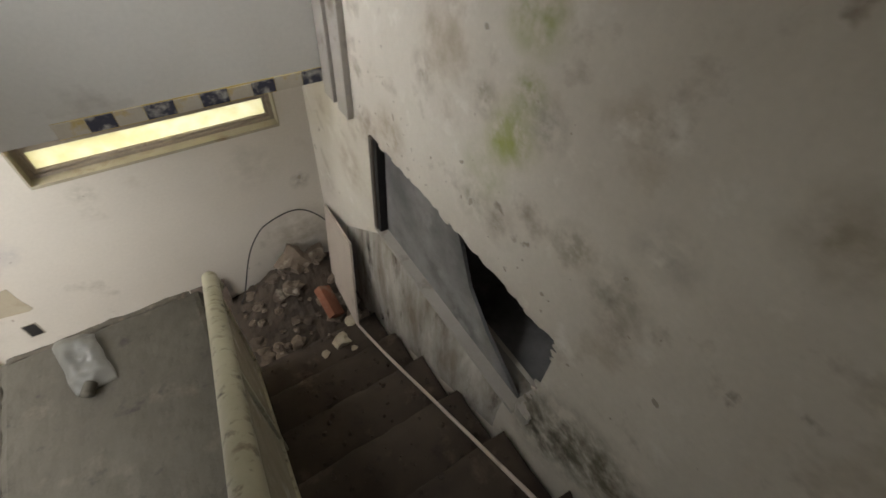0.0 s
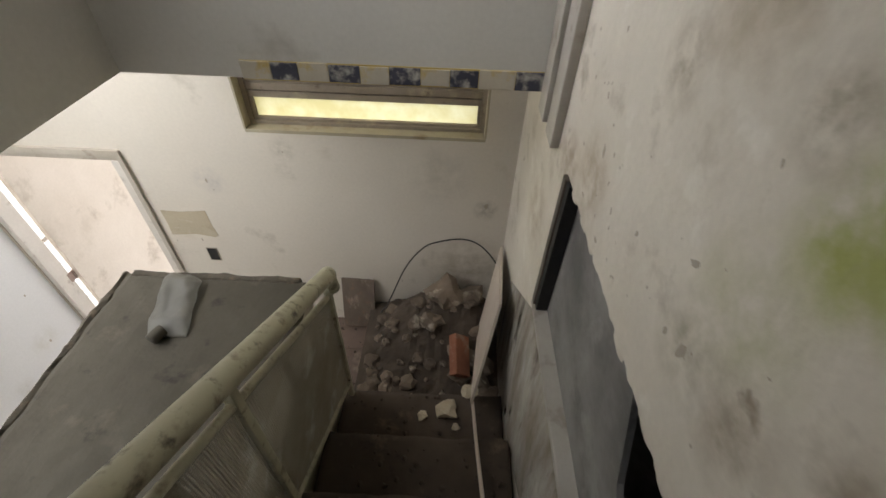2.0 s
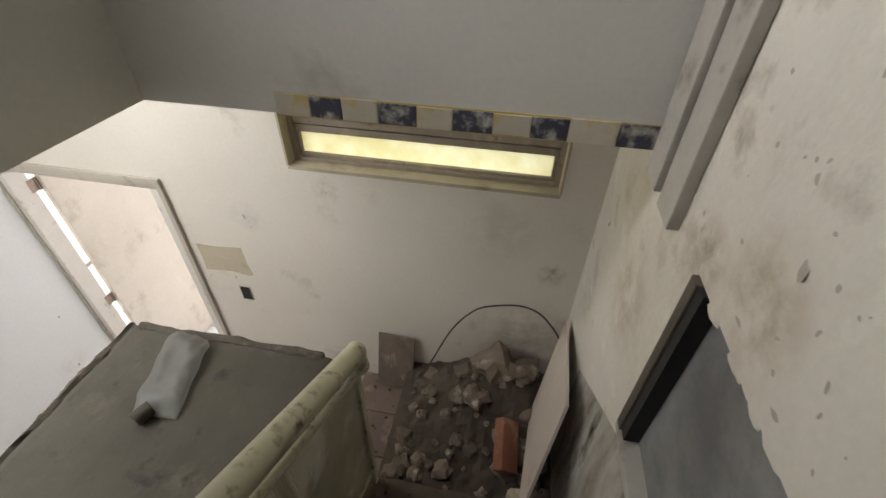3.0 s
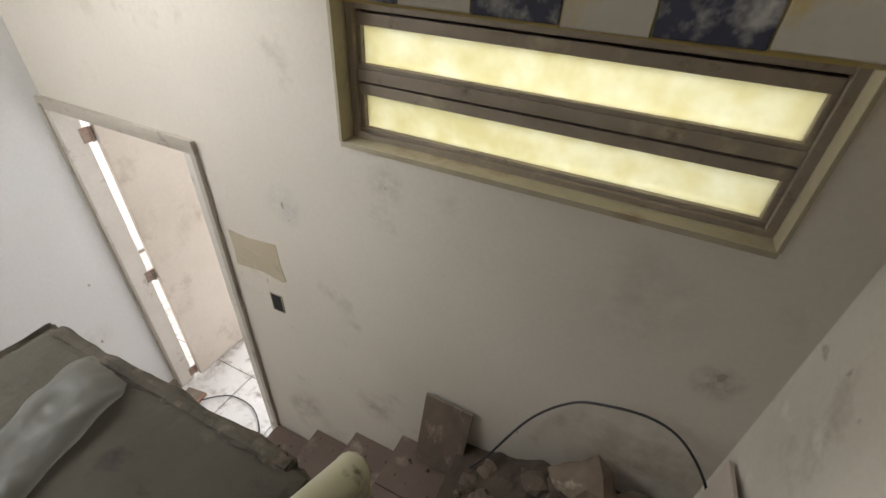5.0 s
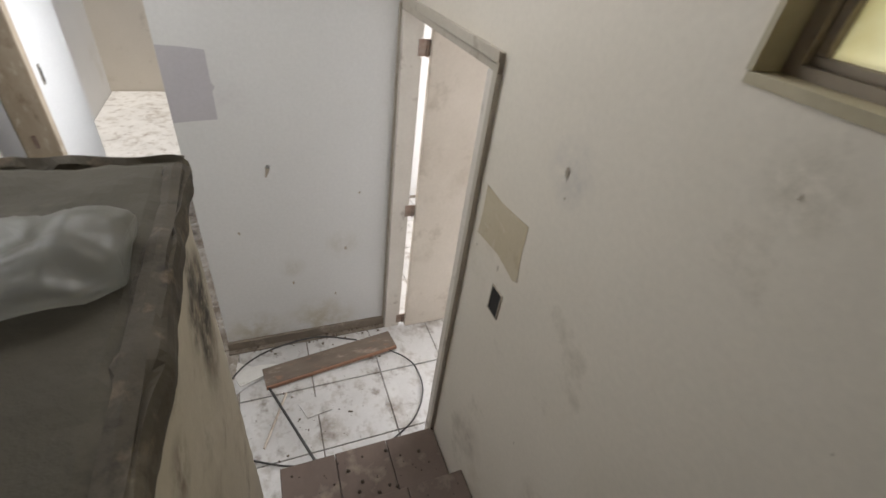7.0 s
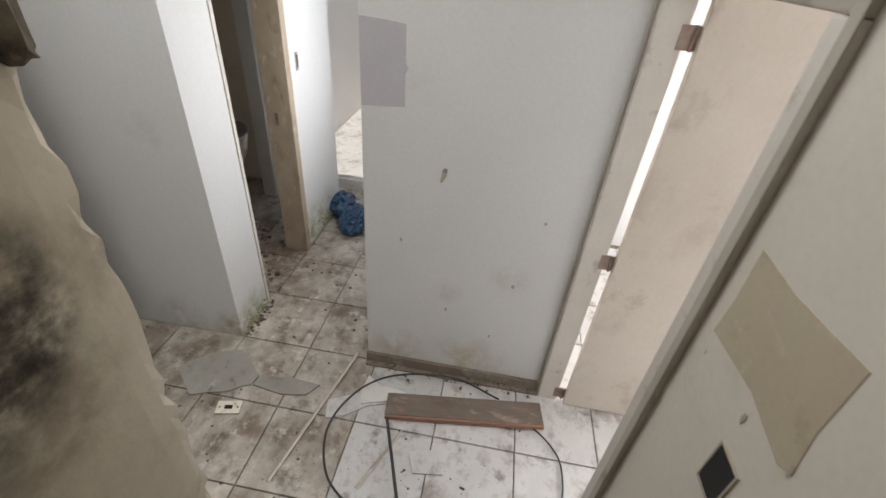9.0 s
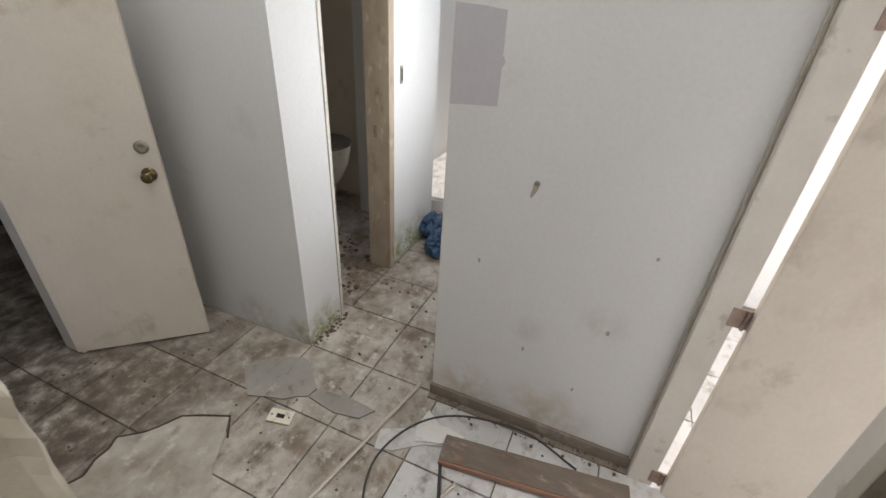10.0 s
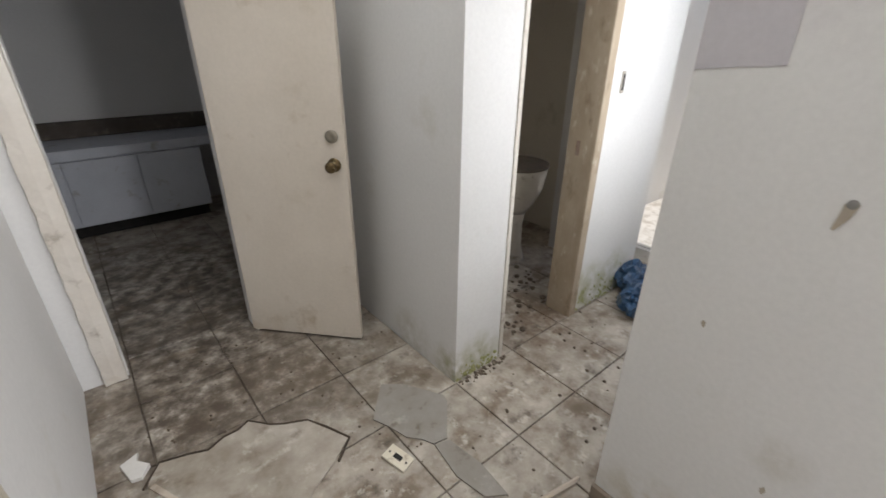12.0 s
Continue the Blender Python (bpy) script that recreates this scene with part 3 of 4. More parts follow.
bm = bmesh.new()
rough_block(bm, (-1.58, -0.81, 1.984), (-0.9, -0.768, 2.044), 0.01, 0.02, 0.012, 14)
part("broken_rim", bm, CONCRETE_RIM, low_wall, "lumpy broken render along the top edge")
bm = bmesh.new()
rough_block(bm, (-1.62, -1.5, 1.985), (-1.585, -0.772, 2.042), 0.012, 0.02, 0.014, 23)
part("broken_rim", bm, CONCRETE_RIM, low_wall, "lumpy broken render along the hall edge")
rng = random.Random(17)
bm = bmesh.new()
for i in range(110):
    p, sq = (rng.uniform(-1.57, -0.95), -0.787, 1.98 + rng.uniform(-0.02, 0.012)), (1.7, 0.35, 0.9)
    r = rng.uniform(0.0015, 0.0045)
    res = bmesh.ops.create_icosphere(bm, subdivisions=2, radius=r)
    for v in res["verts"]:
        k = 1 + 0.6 * noise.noise(v.co * 70 + Vector((i * 3, 0, 0)))
        v.co = Vector([p[q] + v.co[q] * k * sq[q] for q in range(3)])
part("broken_edge", bm, PLASTER_DIRTY, low_wall, "crumbling plaster edge")

# ---- stairs ----
stairs = tagged(base("stairs"), "worn brown stairs covered in dirt and rubble", "stairs", kind="structure")
RISE = 0.195
for k, x in enumerate((-2.05, -1.71, -1.42, -1.13, -0.84)):
    boxes("step", [(x, -0.783, -0.05, x + (0.36 if k < 4 else 0.838), -0.002, RISE * (k + 1) - 0.022)], STEP_TILE, stairs)
    if k < 4:
        for j in range(3):
            y0 = -0.783 + 0.26 * j
            boxes("tread_tile", [(x - 0.015, y0 + 0.002, RISE * (k + 1) - 0.02, x + 0.33, y0 + 0.258, RISE * (k + 1) + 0.002 * (j % 2))], STEP_TILE, stairs, bevel=0.004)
for k in range(9):
    y = -0.75 - 0.31 * k
    z = 0.975 + 0.19 * (k + 1)
    bm = bmesh.new()
    rough_block(bm, (-0.855, y - 0.36, z - 0.22), (-0.002, y, z), 0.05, 0.012, 0.025, k)
    smooth(part("step", bm, DIRT, stairs, "step buried in dirt"))
boxes("stair_mass", [(-0.85, -0.78 - 0.31 * (k + 1), -0.05, -0.005, -0.78 - 0.31 * k, 0.975 + 0.19 * (k + 1) - 0.05) for k in range(8)], DIRT, stairs)

# ---- window ----
window_1 = tagged(base("window_1"), "weathered window with yellow translucent glass in narrow sashes", "window", kind="structure")
boxes("window_frame", [(-1.36, 0.06, 2.25, -1.33, 0.13, 3.05), (-0.2, 0.06, 2.25, -0.17, 0.13, 3.05), (-1.33, 0.06, 2.25, -0.2, 0.13, 2.268), (-1.33, 0.06, 3.02, -0.2, 0.13, 3.05)], WINDOW_PAINT, window_1)
for k in range(4):
    z = 2.268 + 0.19 * k
    sash = boxes("sash", [(-1.33, 0.075, z, -0.2, 0.115, z + 0.014), (-1.33, 0.075, z + 0.116, -0.2, 0.115, z + 0.148), (-1.33, 0.07, z + 0.155, -0.2, 0.12, z + 0.19),
                          (-1.33, 0.075, z + 0.014, -1.314, 0.115, z + 0.116), (-0.216, 0.075, z + 0.014, -0.2, 0.115, z + 0.116)], WINDOW_PAINT, window_1, bevel=0.003)
    boxes("pane", [(-1.314, 0.092, z + 0.014, -0.216, 0.098, z + 0.116)], GLASS_YELLOW, sash, "yellow translucent pane")
for k in range(4):
    z = 2.268 + 0.19 * k
    boxes("sash_gap", [(-1.33, 0.1, z + 0.148, -0.2, 0.112, z + 0.155)], BLACK, window_1, "dark gap between sashes")
bm = bmesh.new()
for b in ((-1.359, -0.002, 2.235, -0.171, 0.06, 2.2515), (-1.362, -0.003, 2.252, -1.352, 0.06, 3.04), (-0.178, -0.003, 2.252, -0.168, 0.06, 3.04)):
    box(bm, *b)
part("window_reveal", bm, REVEAL, window_1, "yellowed plaster sill and reveal")

# ---- doorway to bright room ----
door_1 = tagged(base("door_1"), "stained beige door standing wide open on rusty hinges", "door", kind="structure")
boxes("door_frame", [(-3.048, -0.018, 0, -2.998, 0.085, 2.04), (-2.125, -0.018, 0, -2.06, 0.085, 2.04)], FRAME_WHITE, door_1, "off-white door jamb", bevel=0.005)
boxes("door_head", [(-3.048, -0.018, 2.042, -2.06, 0.085, 2.1)], FRAME_GREY, door_1, "grey moulded door head", bevel=0.005)
boxes("architrave", [(-3.047, -0.03, 0.0, -3.032, -0.0185, 2.069), (-3.046, -0.026, 2.07, -2.052, -0.0185, 2.105), (-2.08, -0.0225, 0, -2.052, -0.0185, 2.069)], FRAME_GREY, door_1, "grey-brown moulding", bevel=0.003)
leaf = boxes("leaf", [(-3.003, 0.122, 0.012, -2.968, 0.96, 2.03)], DOOR_STAINED, door_1, "stained beige door leaf", bevel=0.003)
for z in (0.07, 0.98, 1.89):
    hinge = boxes("hinge", [(-3.002, 0.0845, z - 0.038, -2.996, 0.124, z + 0.038), (-2.998, 0.062, z - 0.038, -2.9955, 0.0845, z + 0.038)], HINGE, door_1, "rusty hinge")
    bm = bmesh.new()
    tube(bm, [(-2.992, 0.108, z - 0.04), (-2.992, 0.108, z + 0.04)], 0.006)
    part("pin", bm, HINGE, hinge)

# ---- kitchen door ----
door_2 = tagged(base("door_2"), "cream painted door ajar with a brass knob", "door", kind="structure")
ang = math.degrees(math.atan2(-2.437 + 2.93, -2.866 + 2.42))
DOOR2 = pose(-2.42, -2.93, 0, 0, 0, ang)
bm = bmesh.new()
box(bm, 0, -0.018, 0.015, 0.665, 0.018, 2.0, bevel=0.003)
leaf2 = part("leaf", bm, DOOR_PAINT, door_2)
leaf2.matrix_basis = DOOR2


def turned(name, profile, material, parent, m, label=""):
    """A round part from (radius, height) pairs about its own z axis."""
    bm = bmesh.new()
    rings = [[bm.verts.new((r * math.cos(a * math.pi / 12), r * math.sin(a * math.pi / 12), h)) for a in range(24)] for r, h in profile]
    for p, q in zip(rings, rings[1:]):
        for i in range(24):
            bm.faces.new((p[i], p[(i + 1) % 24], q[(i + 1) % 24], q[i]))
    bm.faces.new(rings[0][::-1])
    bm.faces.new(rings[-1])
    ob = smooth(part(name, bm, material, parent, label))
    ob.matrix_basis = m
    return ob


KNOB = [(0.034, 0.0), (0.034, 0.004), (0.026, 0.009), (0.012, 0.012), (0.011, 0.03), (0.02, 0.036), (0.027, 0.046), (0.027, 0.056), (0.02, 0.064), (0.008, 0.066)]
BOLT = [(0.031, 0.0), (0.031, 0.006), (0.027, 0.012), (0.012, 0.013), (0.01, 0.011)]
turned("knob", KNOB, BRASS, leaf2, pose(0.605, -0.018, 1.03, 90, 0, 0), "tarnished brass knob")
turned("knob", KNOB, BRASS, leaf2, pose(0.605, 0.018, 1.03, -90, 0, 0), "tarnished brass knob")
turned("deadbolt", BOLT, STEEL, leaf2, pose(0.605, -0.018, 1.165, 90, 0, 0), "round steel deadbolt")
turned("deadbolt", BOLT, STEEL, leaf2, pose(0.605, 0.018, 1.165, -90, 0, 0), "round steel deadbolt")
bm = bmesh.new()
rough_block(bm, (-1.78, -3.06, 0.0), (-1.672, -2.885, 2.02), 0.05, 0.004, 0.012, 5)
part("door_frame", bm, FRAME_WHITE, door_2, "scraped white door jamb")
boxes("door_frame", [(-2.48, -3.06, 0, -2.422, -2.90, 2.02), (-2.48, -3.06, 2.022, -1.672, -2.90, 2.08)], FRAME_WHITE, door_2, "scraped white door jamb", bevel=0.006)

# ---- bathroom doorway ----
door_3 = tagged(base("door_3"), "bare scuffed wooden frame of a bathroom doorway", "door", kind="structure")
boxes("door_frame", [(-4.05, -1.99, 0, -3.985, -1.812, 1.988)], JAMB_WOOD, door_3, bevel=0.006)
boxes("door_frame", [(-3.385, -1.96, 0, -3.36, -1.822, 1.988)], FRAME_WHITE, door_3, bevel=0.004)
boxes("door_frame", [(-4.05, -1.99, 1.99, -3.36, -1.815, 2.05)], JAMB_WOOD, door_3, bevel=0.006)
boxes("strike_plate", [(-3.985, -1.93, 1.01, -3.982, -1.905, 1.09)], HINGE, door_3, "dark strike plate")

# ---- hatch in the stained wall ----
hatch = tagged(base("wall_hatch"), "ragged opening in the wall half closed by a grey board", "wall hatch", kind="structure")
boxes("cavity", [(0.141, -2.1, 2.05, 0.6, -0.8, 2.07), (0.141, -2.1, 2.68, 0.6, -0.8, 2.7), (0.6, -2.1, 2.05, 0.62, -0.8, 2.7), (0.141, -2.12, 2.05, 0.62, -2.1, 2.7), (0.141, -0.8, 2.05, 0.62, -0.78, 2.7)], CEMENT, hatch, "dark cavity")
bm = bmesh.new()
outline = [(-0.9, 2.102), (-0.9, 2.638), (-1.46, 2.638), (-1.53, 2.52), (-1.6, 2.38), (-1.74, 2.25), (-1.97, 2.102)]
f = [bm.verts.new((0.035, y, z)) for y, z in outline]
g = [bm.verts.new((0.05, y, z)) for y, z in outline]
bm.faces.new(f)
bm.faces.new(g[::-1])
for i in range(len(f)):
    j = (i + 1) % len(f)
    bm.faces.new((f[i], g[i], g[j], f[j]))
part("closing_board", bm, CEMENT, hatch, "grey cement board")
boxes("jamb", [(-0.012, -0.905, 2.09, 0.12, -0.872, 2.638)], WOOD_DARK, hatch, "dark wooden jamb", bevel=0.004)
boxes("jamb", [(-0.006, -0.935, 2.105, 0.034, -0.906, 2.636)], BLACK, hatch)
boxes("sill", [(-0.014, -2.0, 2.078, 0.12, -0.875, 2.101)], TRIM_GREY, hatch, "worn grey sill", bevel=0.005)
bm = bmesh.new()
rough_block(bm, (-0.02, -2.075, 2.085), (0.12, -1.985, 2.2), 0.025, 0.012, 0.02, 31)
part("end_block", bm, TRIM_GREY, hatch, "grey mortar lump closing the end")
rng = random.Random(4)
bm = bmesh.new()
for i in range(46):
    if i < 30:
        y, z = -0.9 - 1.14 * rng.random(), 2.64 + rng.uniform(-0.008, 0.004)
    else:
        y, z = -2.04 + rng.uniform(-0.006, 0.01), 2.12 + 0.5 * rng.random()
    r = rng.uniform(0.012, 0.035)
    res = bmesh.ops.create_icosphere(bm, subdivisions=2, radius=r)
    for v in res["verts"]:
        v.co *= 1 + 0.4 * noise.noise(v.co * 60 + Vector((i, 0, 0)))
        v.co = Vector((0.004 + v.co.x * 0.12, y + v.co.y, z + v.co.z * 0.6))
part("broken_plaster", bm, PLASTER_STAINED, hatch, "crumbling plaster edge")

# glossy worn paint below the hatch, following the stairs; its colour carries reflection streaks
bm = bmesh.new()
ys = [-0.42 - 0.08 * i for i in range(20)]
rows = []
for y in ys:
    lowest = 0.97 + 0.19 * max(0.0, (-0.6 - y) / 0.31)
    top = 2.07 if y < -0.9 else 1.7 + 0.36 * max(0, (-0.42 - y)) / 0.48
    rows.append([bm.verts.new((-0.004 - 0.012 * (0.5 + 0.5 * noise.noise(Vector((y * 5, k * 0.7, 0)))) * math.sin(math.pi * k / 8), y, lowest + (top - lowest) * k / 8)) for k in range(9)])
for a, b in zip(rows, rows[1:]):
    for k in range(8):
        bm.faces.new((a[k], b[k], b[k + 1], a[k + 1]))
tagged(smooth(part("wall_paint", bm, GLOSS_STREAKED)), "peeling glossy paint on the stair wall, reflection streaks in its colour", "paint", kind="structure")

# chips knocked out of the stained plaster
bm = bmesh.new()
rng = random.Random(8)
for i in range(120):
    y, z = rng.uniform(-2.9, -0.75), rng.uniform(2.2, 4.0)
    if rng.random() < 0.5:
        y, z = rng.gauss(-1.35, 0.45), rng.gauss(2.78, 0.12)
    if 2.06 < z < 2.68 and -2.08 < y < -0.84 or y > -0.74:
        continue
    r = rng.uniform(0.0015, 0.006) * (1.6 if rng.random() < 0.1 else 1)
    n = 9
    ring = []
    st, tl = rng.uniform(1, 2.2), rng.uniform(0, 3.14)
    for k in range(n):
        a = 2 * math.pi * k / n
        q = r * rng.uniform(0.6, 1.2)
        u, w = q * math.cos(a) * st, q * math.sin(a)
        ring.append(bm.verts.new((-0.0025, y + u * math.cos(tl) - w * math.sin(tl), z + u * math.sin(tl) + w * math.cos(tl))))
    bm.faces.new(ring)
tagged(part("plaster_chips", bm, SMUDGE), "small knocks and chips in the stained plaster", "plaster chips", kind="stuff")

# ---- tile border and corner trim on the hanging wall ----
border = tagged(base("tile_border"), "broken strip of cream and dark blue border tiles", "tile border", kind="structure")
x = -1.04
for w, m in zip((0.1, 0.09, 0.1, 0.105, 0.095, 0.105, 0.095, 0.095, 0.12, 0.13), (LIST_CREAM, LIST_BLUE) * 5):
    boxes("border_tile", [(x + 0.001, -0.507, 2.722 - rng.uniform(0, 0.006), x + w - 0.001, -0.5005, 2.777 + rng.uniform(-0.003, 0.003))], m, border, bevel=0.0015)
    x += w
boxes("mortar", [(-1.04, -0.503, 2.715, 0, -0.5002, 2.779)], LIST_YELLOW, border)
trim = tagged(boxes("trim", [(-0.03, -0.72, 2.63, -0.001, -0.612, 5.19), (-0.045, -0.61, 2.66, -0.02, -0.505, 5.19)], TRIM_GREY, bevel=0.004), "grey painted corner board hanging beside the wall", "trim", kind="structure")

# ---- marks on the walls ----
def flat_patch(name, material, axis, at, outline, label, category, thick=0.002):
    bm = bmesh.new()
    a = [bm.verts.new((u, at, w) if axis == "y" else (at, u, w)) for u, w in outline]
    off = -thick if axis == "y" else thick
    b = [bm.verts.new((u, at + off, w) if axis == "y" else (at + off, u, w)) for u, w in outline]
    bm.faces.new(a)
    bm.faces.new(b[::-1])
    for i in range(len(a)):
        j = (i + 1) % len(a)
        bm.faces.new((a[i], b[i], b[j], a[j]))
    return tagged(part(name, bm, material), label, category, kind="structure")


def ragged(cx, cz, rx, rz, n=14, seed=0, jag=0.25):
    r = random.Random(seed)
    return [(cx + rx * math.cos(2 * math.pi * i / n) * r.uniform(1 - jag, 1 + jag), cz + rz * math.sin(2 * math.pi * i / n) * r.uniform(1 - jag, 1 + jag)) for i in range(n)]


flat_patch("filler_patch", PATCH_TAN, "y", 0, [(-2.012, 1.705), (-1.9, 1.7), (-1.745, 1.715), (-1.74, 1.60), (-1.725, 1.525), (-1.75, 1.51), (-1.86, 1.53), (-2.015, 1.515), (-2.008, 1.6)], "tan filler patch on the white wall", "wall patch", 0.0015)
flat_patch("paint_patch", PATCH_LILAC, "x", -3.05, [(-1.029, 1.845), (-0.93, 1.84), (-0.852, 1.832), (-0.85, 1.70), (-0.838, 1.68), (-0.85, 1.66), (-0.85, 1.535), (-0.95, 1.528), (-1.029, 1.52)], "lilac patch of old paint on the grey wall", "wall patch", 0.0015)
switch_hole = tagged(base("switch_box"), "empty black switch box sunk in the white wall", "switch box")
boxes("hollow", [(-1.84, -0.003, 1.315, -1.78, 0.002, 1.415)], BLACK, switch_hole)
boxes("rim", [(-1.844, -0.005, 1.415, -1.776, 0.0, 1.419), (-1.844, -0.005, 1.311, -1.776, 0.0, 1.315), (-1.844, -0.005, 1.315, -1.84, 0.0, 1.415), (-1.78, -0.005, 1.315, -1.776, 0.0, 1.415)], SMUDGE, switch_hole)
nail = tagged(base("wall_plug"), "grey plug with a smear on the pale wall", "wall plug")
turned("head", [(0.01, 0), (0.01, 0.003), (0.006, 0.005)], CEMENT, nail, pose(-3.05, -0.665, 1.287, 0, 90, 0))
bm = bmesh.new()
bm.faces.new([bm.verts.new((-3.0475, -0.665 + u, 1.287 + w)) for u, w in ((-0.012, 0), (0.012, 0.002), (0.004, -0.03), (-0.012, -0.06), (-0.018, -0.058), (-0.014, -0.025))])
part("smear", bm, SMUDGE, nail)
rng = random.Random(12)
bm = bmesh.new()
for cx, cz, r in ((-1.66, 1.93, 0.014), (-1.64, 1.87, 0.007), (-0.98, 1.86, 0.004), (-1.84, 1.485, 0.01), (-0.13, 1.84, 0.02), (-2.0, 1.47, 0.006), (-1.2, 2.13, 0.006), (-0.62, 1.2, 0.008), (-1.5, 1.0, 0.006), (-1.73, 1.53, 0.012)):
    bm.faces.new([bm.verts.new((u, -0.0025, w)) for u, w in ragged(cx, cz, r * rng.uniform(0.3, 0.7), r * rng.uniform(0.7, 1.3), 10, int(cx * -100), 0.35)])
for cy, cz, r in ((-0.28, 0.72, 0.008), (-0.6, 0.5, 0.007), (-0.35, 0.36, 0.006), (-0.85, 0.9, 0.006), (-0.2, 1.1, 0.006)):
    bm.faces.new([bm.verts.new((-3.0475, u, w)) for u, w in ragged(cy, cz, r, r * 1.6, 9, int(cz * 100), 0.35)])
tagged(part("wall_marks", bm, SMUDGE), "small scuffs and nail holes on the walls", "wall marks", kind="stuff")

tagged(boxes("baseboard", [(-3.05, -1.035, 0.0, -3.03, -0.02, 0.075), (-3.03, -1.035, 0.0, -3.0, -0.02, 0.012)], BASEBOARD, bevel=0.003), "dusty dark baseboard with dirt along it", "baseboard", kind="structure")

# ---- stair railing ----
railing = tagged(base("stair_railing"), "chipped cream metal stair railing with dusty mesh infill", "railing")
SL = 0.60
RX = -0.806


def rail_z(y):
    return 2.06 + SL * (-0.8 - y)


bm = bmesh.new()
tube(bm, smooth_curve([(RX + 0.01, -0.765, rail_z(-0.8) - 0.09), (RX, -0.768, rail_z(-0.8) - 0.02), (RX, -0.80, rail_z(-0.8) + 0.005), (RX, -1.4, rail_z(-1.4)), (RX, -2.2, rail_z(-2.2)), (RX, -3.2, rail_z(-3.2))], 6), 0.034, 14)
smooth(part("handrail", bm, RAIL_PAINT, railing))
for drop, r in ((0.1, 0.013), (0.78, 0.014)):
    bm = bmesh.new()
    tube(bm, [(RX, -0.79, rail_z(-0.79) - drop), (RX, -3.2, rail_z(-3.2) - drop)], r, 8)
    smooth(part("rail", bm, RAIL_PAINT, railing))
for y in (-0.79, -1.46, -2.13, -2.8):
    boxes("post", [(RX - 0.014, y - 0.014, rail_z(y) - 0.95, RX + 0.014, y + 0.014, rail_z(y) - 0.01)], RAIL_PAINT, railing, bevel=0.003)
bm = bmesh.new()
for i in range(267):
    y = -0.80 - 0.009 * i
    box(bm, RX - 0.001, y - 0.0016, rail_z(y) - 0.77, RX + 0.001, y + 0.0016, rail_z(y) - 0.11)
for i in range(74):
    dz = 0.115 + 0.009 * i
    tube(bm, [(RX, -0.80, rail_z(-0.8) - dz), (RX, -3.2, rail_z(-3.2) - dz)], 0.0018, 4)
tagged(part("mesh_infill", bm, MESH_METAL, railing, "dusty perforated metal mesh"))
for y in (-1.0, -1.22, -1.68, -1.9):
    boxes("brace", [(RX - 0.012, y - 0.02, rail_z(y) - 0.775, RX - 0.004, y + 0.02, rail_z(y) - 0.105)], MESH_METAL, railing)

# ---- crumpled plastic sleeve on the low wall ----
bm = bmesh.new()
R, C = 34, 36
rings = []
for i in range(R + 1):
    q = i / R
    cx, cy = -1.345 + 0.055 * q, -0.812 - 0.265 * q
    puff = 0.03 * (1 - 0.55 * q) * min(1, 0.5 + 3 * q) * min(1, 0.35 + 4 * (1 - q))
    half = 0.07 * min(1, 0.72 + 3.5 * q)
    ring = []
    for k in range(C):
        a = 2 * math.pi * k / C
        dx = half * math.copysign(abs(math.cos(a)) ** 0.65, math.cos(a))
        dz = puff * math.copysign(abs(math.sin(a)) ** 0.75, math.sin(a))
        fold = noise.cell(Vector((dx * 34 + q * 3, q * 9 - dx * 12, 3))) - 0.5
        soft = noise.noise(Vector((cx * 12 + dx * 22, cy * 15, dz * 20)))
        lift = (0.010 * soft + 0.0025 * fold) if dz > 0 else 0
        ring.append(bm.verts.new((cx + dx * (1 + 0.1 * soft), cy + 0.012 * soft, 2.038 + puff + dz + lift)))
    rings.append(ring)
for p, q in zip(rings, rings[1:]):
    for k in range(C):
        bm.faces.new((p[k], p[(k + 1) % C], q[(k + 1) % C], q[k]))
bm.faces.new(rings[0][::-1])
bm.faces.new(rings[-1])
sleeve = tagged(base("plastic_sleeve"), "crumpled milky plastic sleeve lying on the low wall", "plastic wrap")
smooth(part("film", bm, FILM, sleeve))
bm = bmesh.new()
tube(bm, smooth_curve([(-1.3, -1.065, 2.062), (-1.31, -1.085, 2.062), (-1.32, -1.11, 2.06)], 4), 0.022, 12)
smooth(part("roll_core", bm, CONCRETE, sleeve, "dusty cardboard core"))


# ---- rubble ----
def stone_mesh(bm, centre, r, seed, flat=0.7):
    res = bmesh.ops.create_icosphere(bm, subdivisions=2, radius=r)
    rot = Euler((seed * 1.3, seed * 2.1, seed * 0.7)).to_matrix()
    for v in res["verts"]:
        c = v.co.normalized()
        k = 1 + 0.75 * noise.noise(c * 1.3 + Vector((seed * 3.7, 0, 0))) + 0.15 * noise.noise(c * 4 + Vector((0, seed * 2.3, 0)))
        p = rot @ (c * r * k)
        v.co = Vector(centre) + Vector((p.x, p.y, p.z * flat))


def heap_height(x, y):
    h = 0.2 * math.exp(-((x + 0.33) / 0.27) ** 2 - ((y + 0.13) / 0.2) ** 2)
    h += 0.09 * math.exp(-((x + 0.12) / 0.2) ** 2 - ((y + 0.3) / 0.3) ** 2)
    h += 0.05 * math.exp(-((x + 0.5) / 0.3) ** 2 - ((y + 0.4) / 0.3) ** 2)
    edge = min(1.0, max(0.0, (x + 0.86) / 0.15))
    return (h + 0.02 + 0.035 * noise.noise(Vector((x * 9, y * 9, 2))) + 0.018 * noise.noise(Vector((x * 25, y * 25, 5)))) * edge


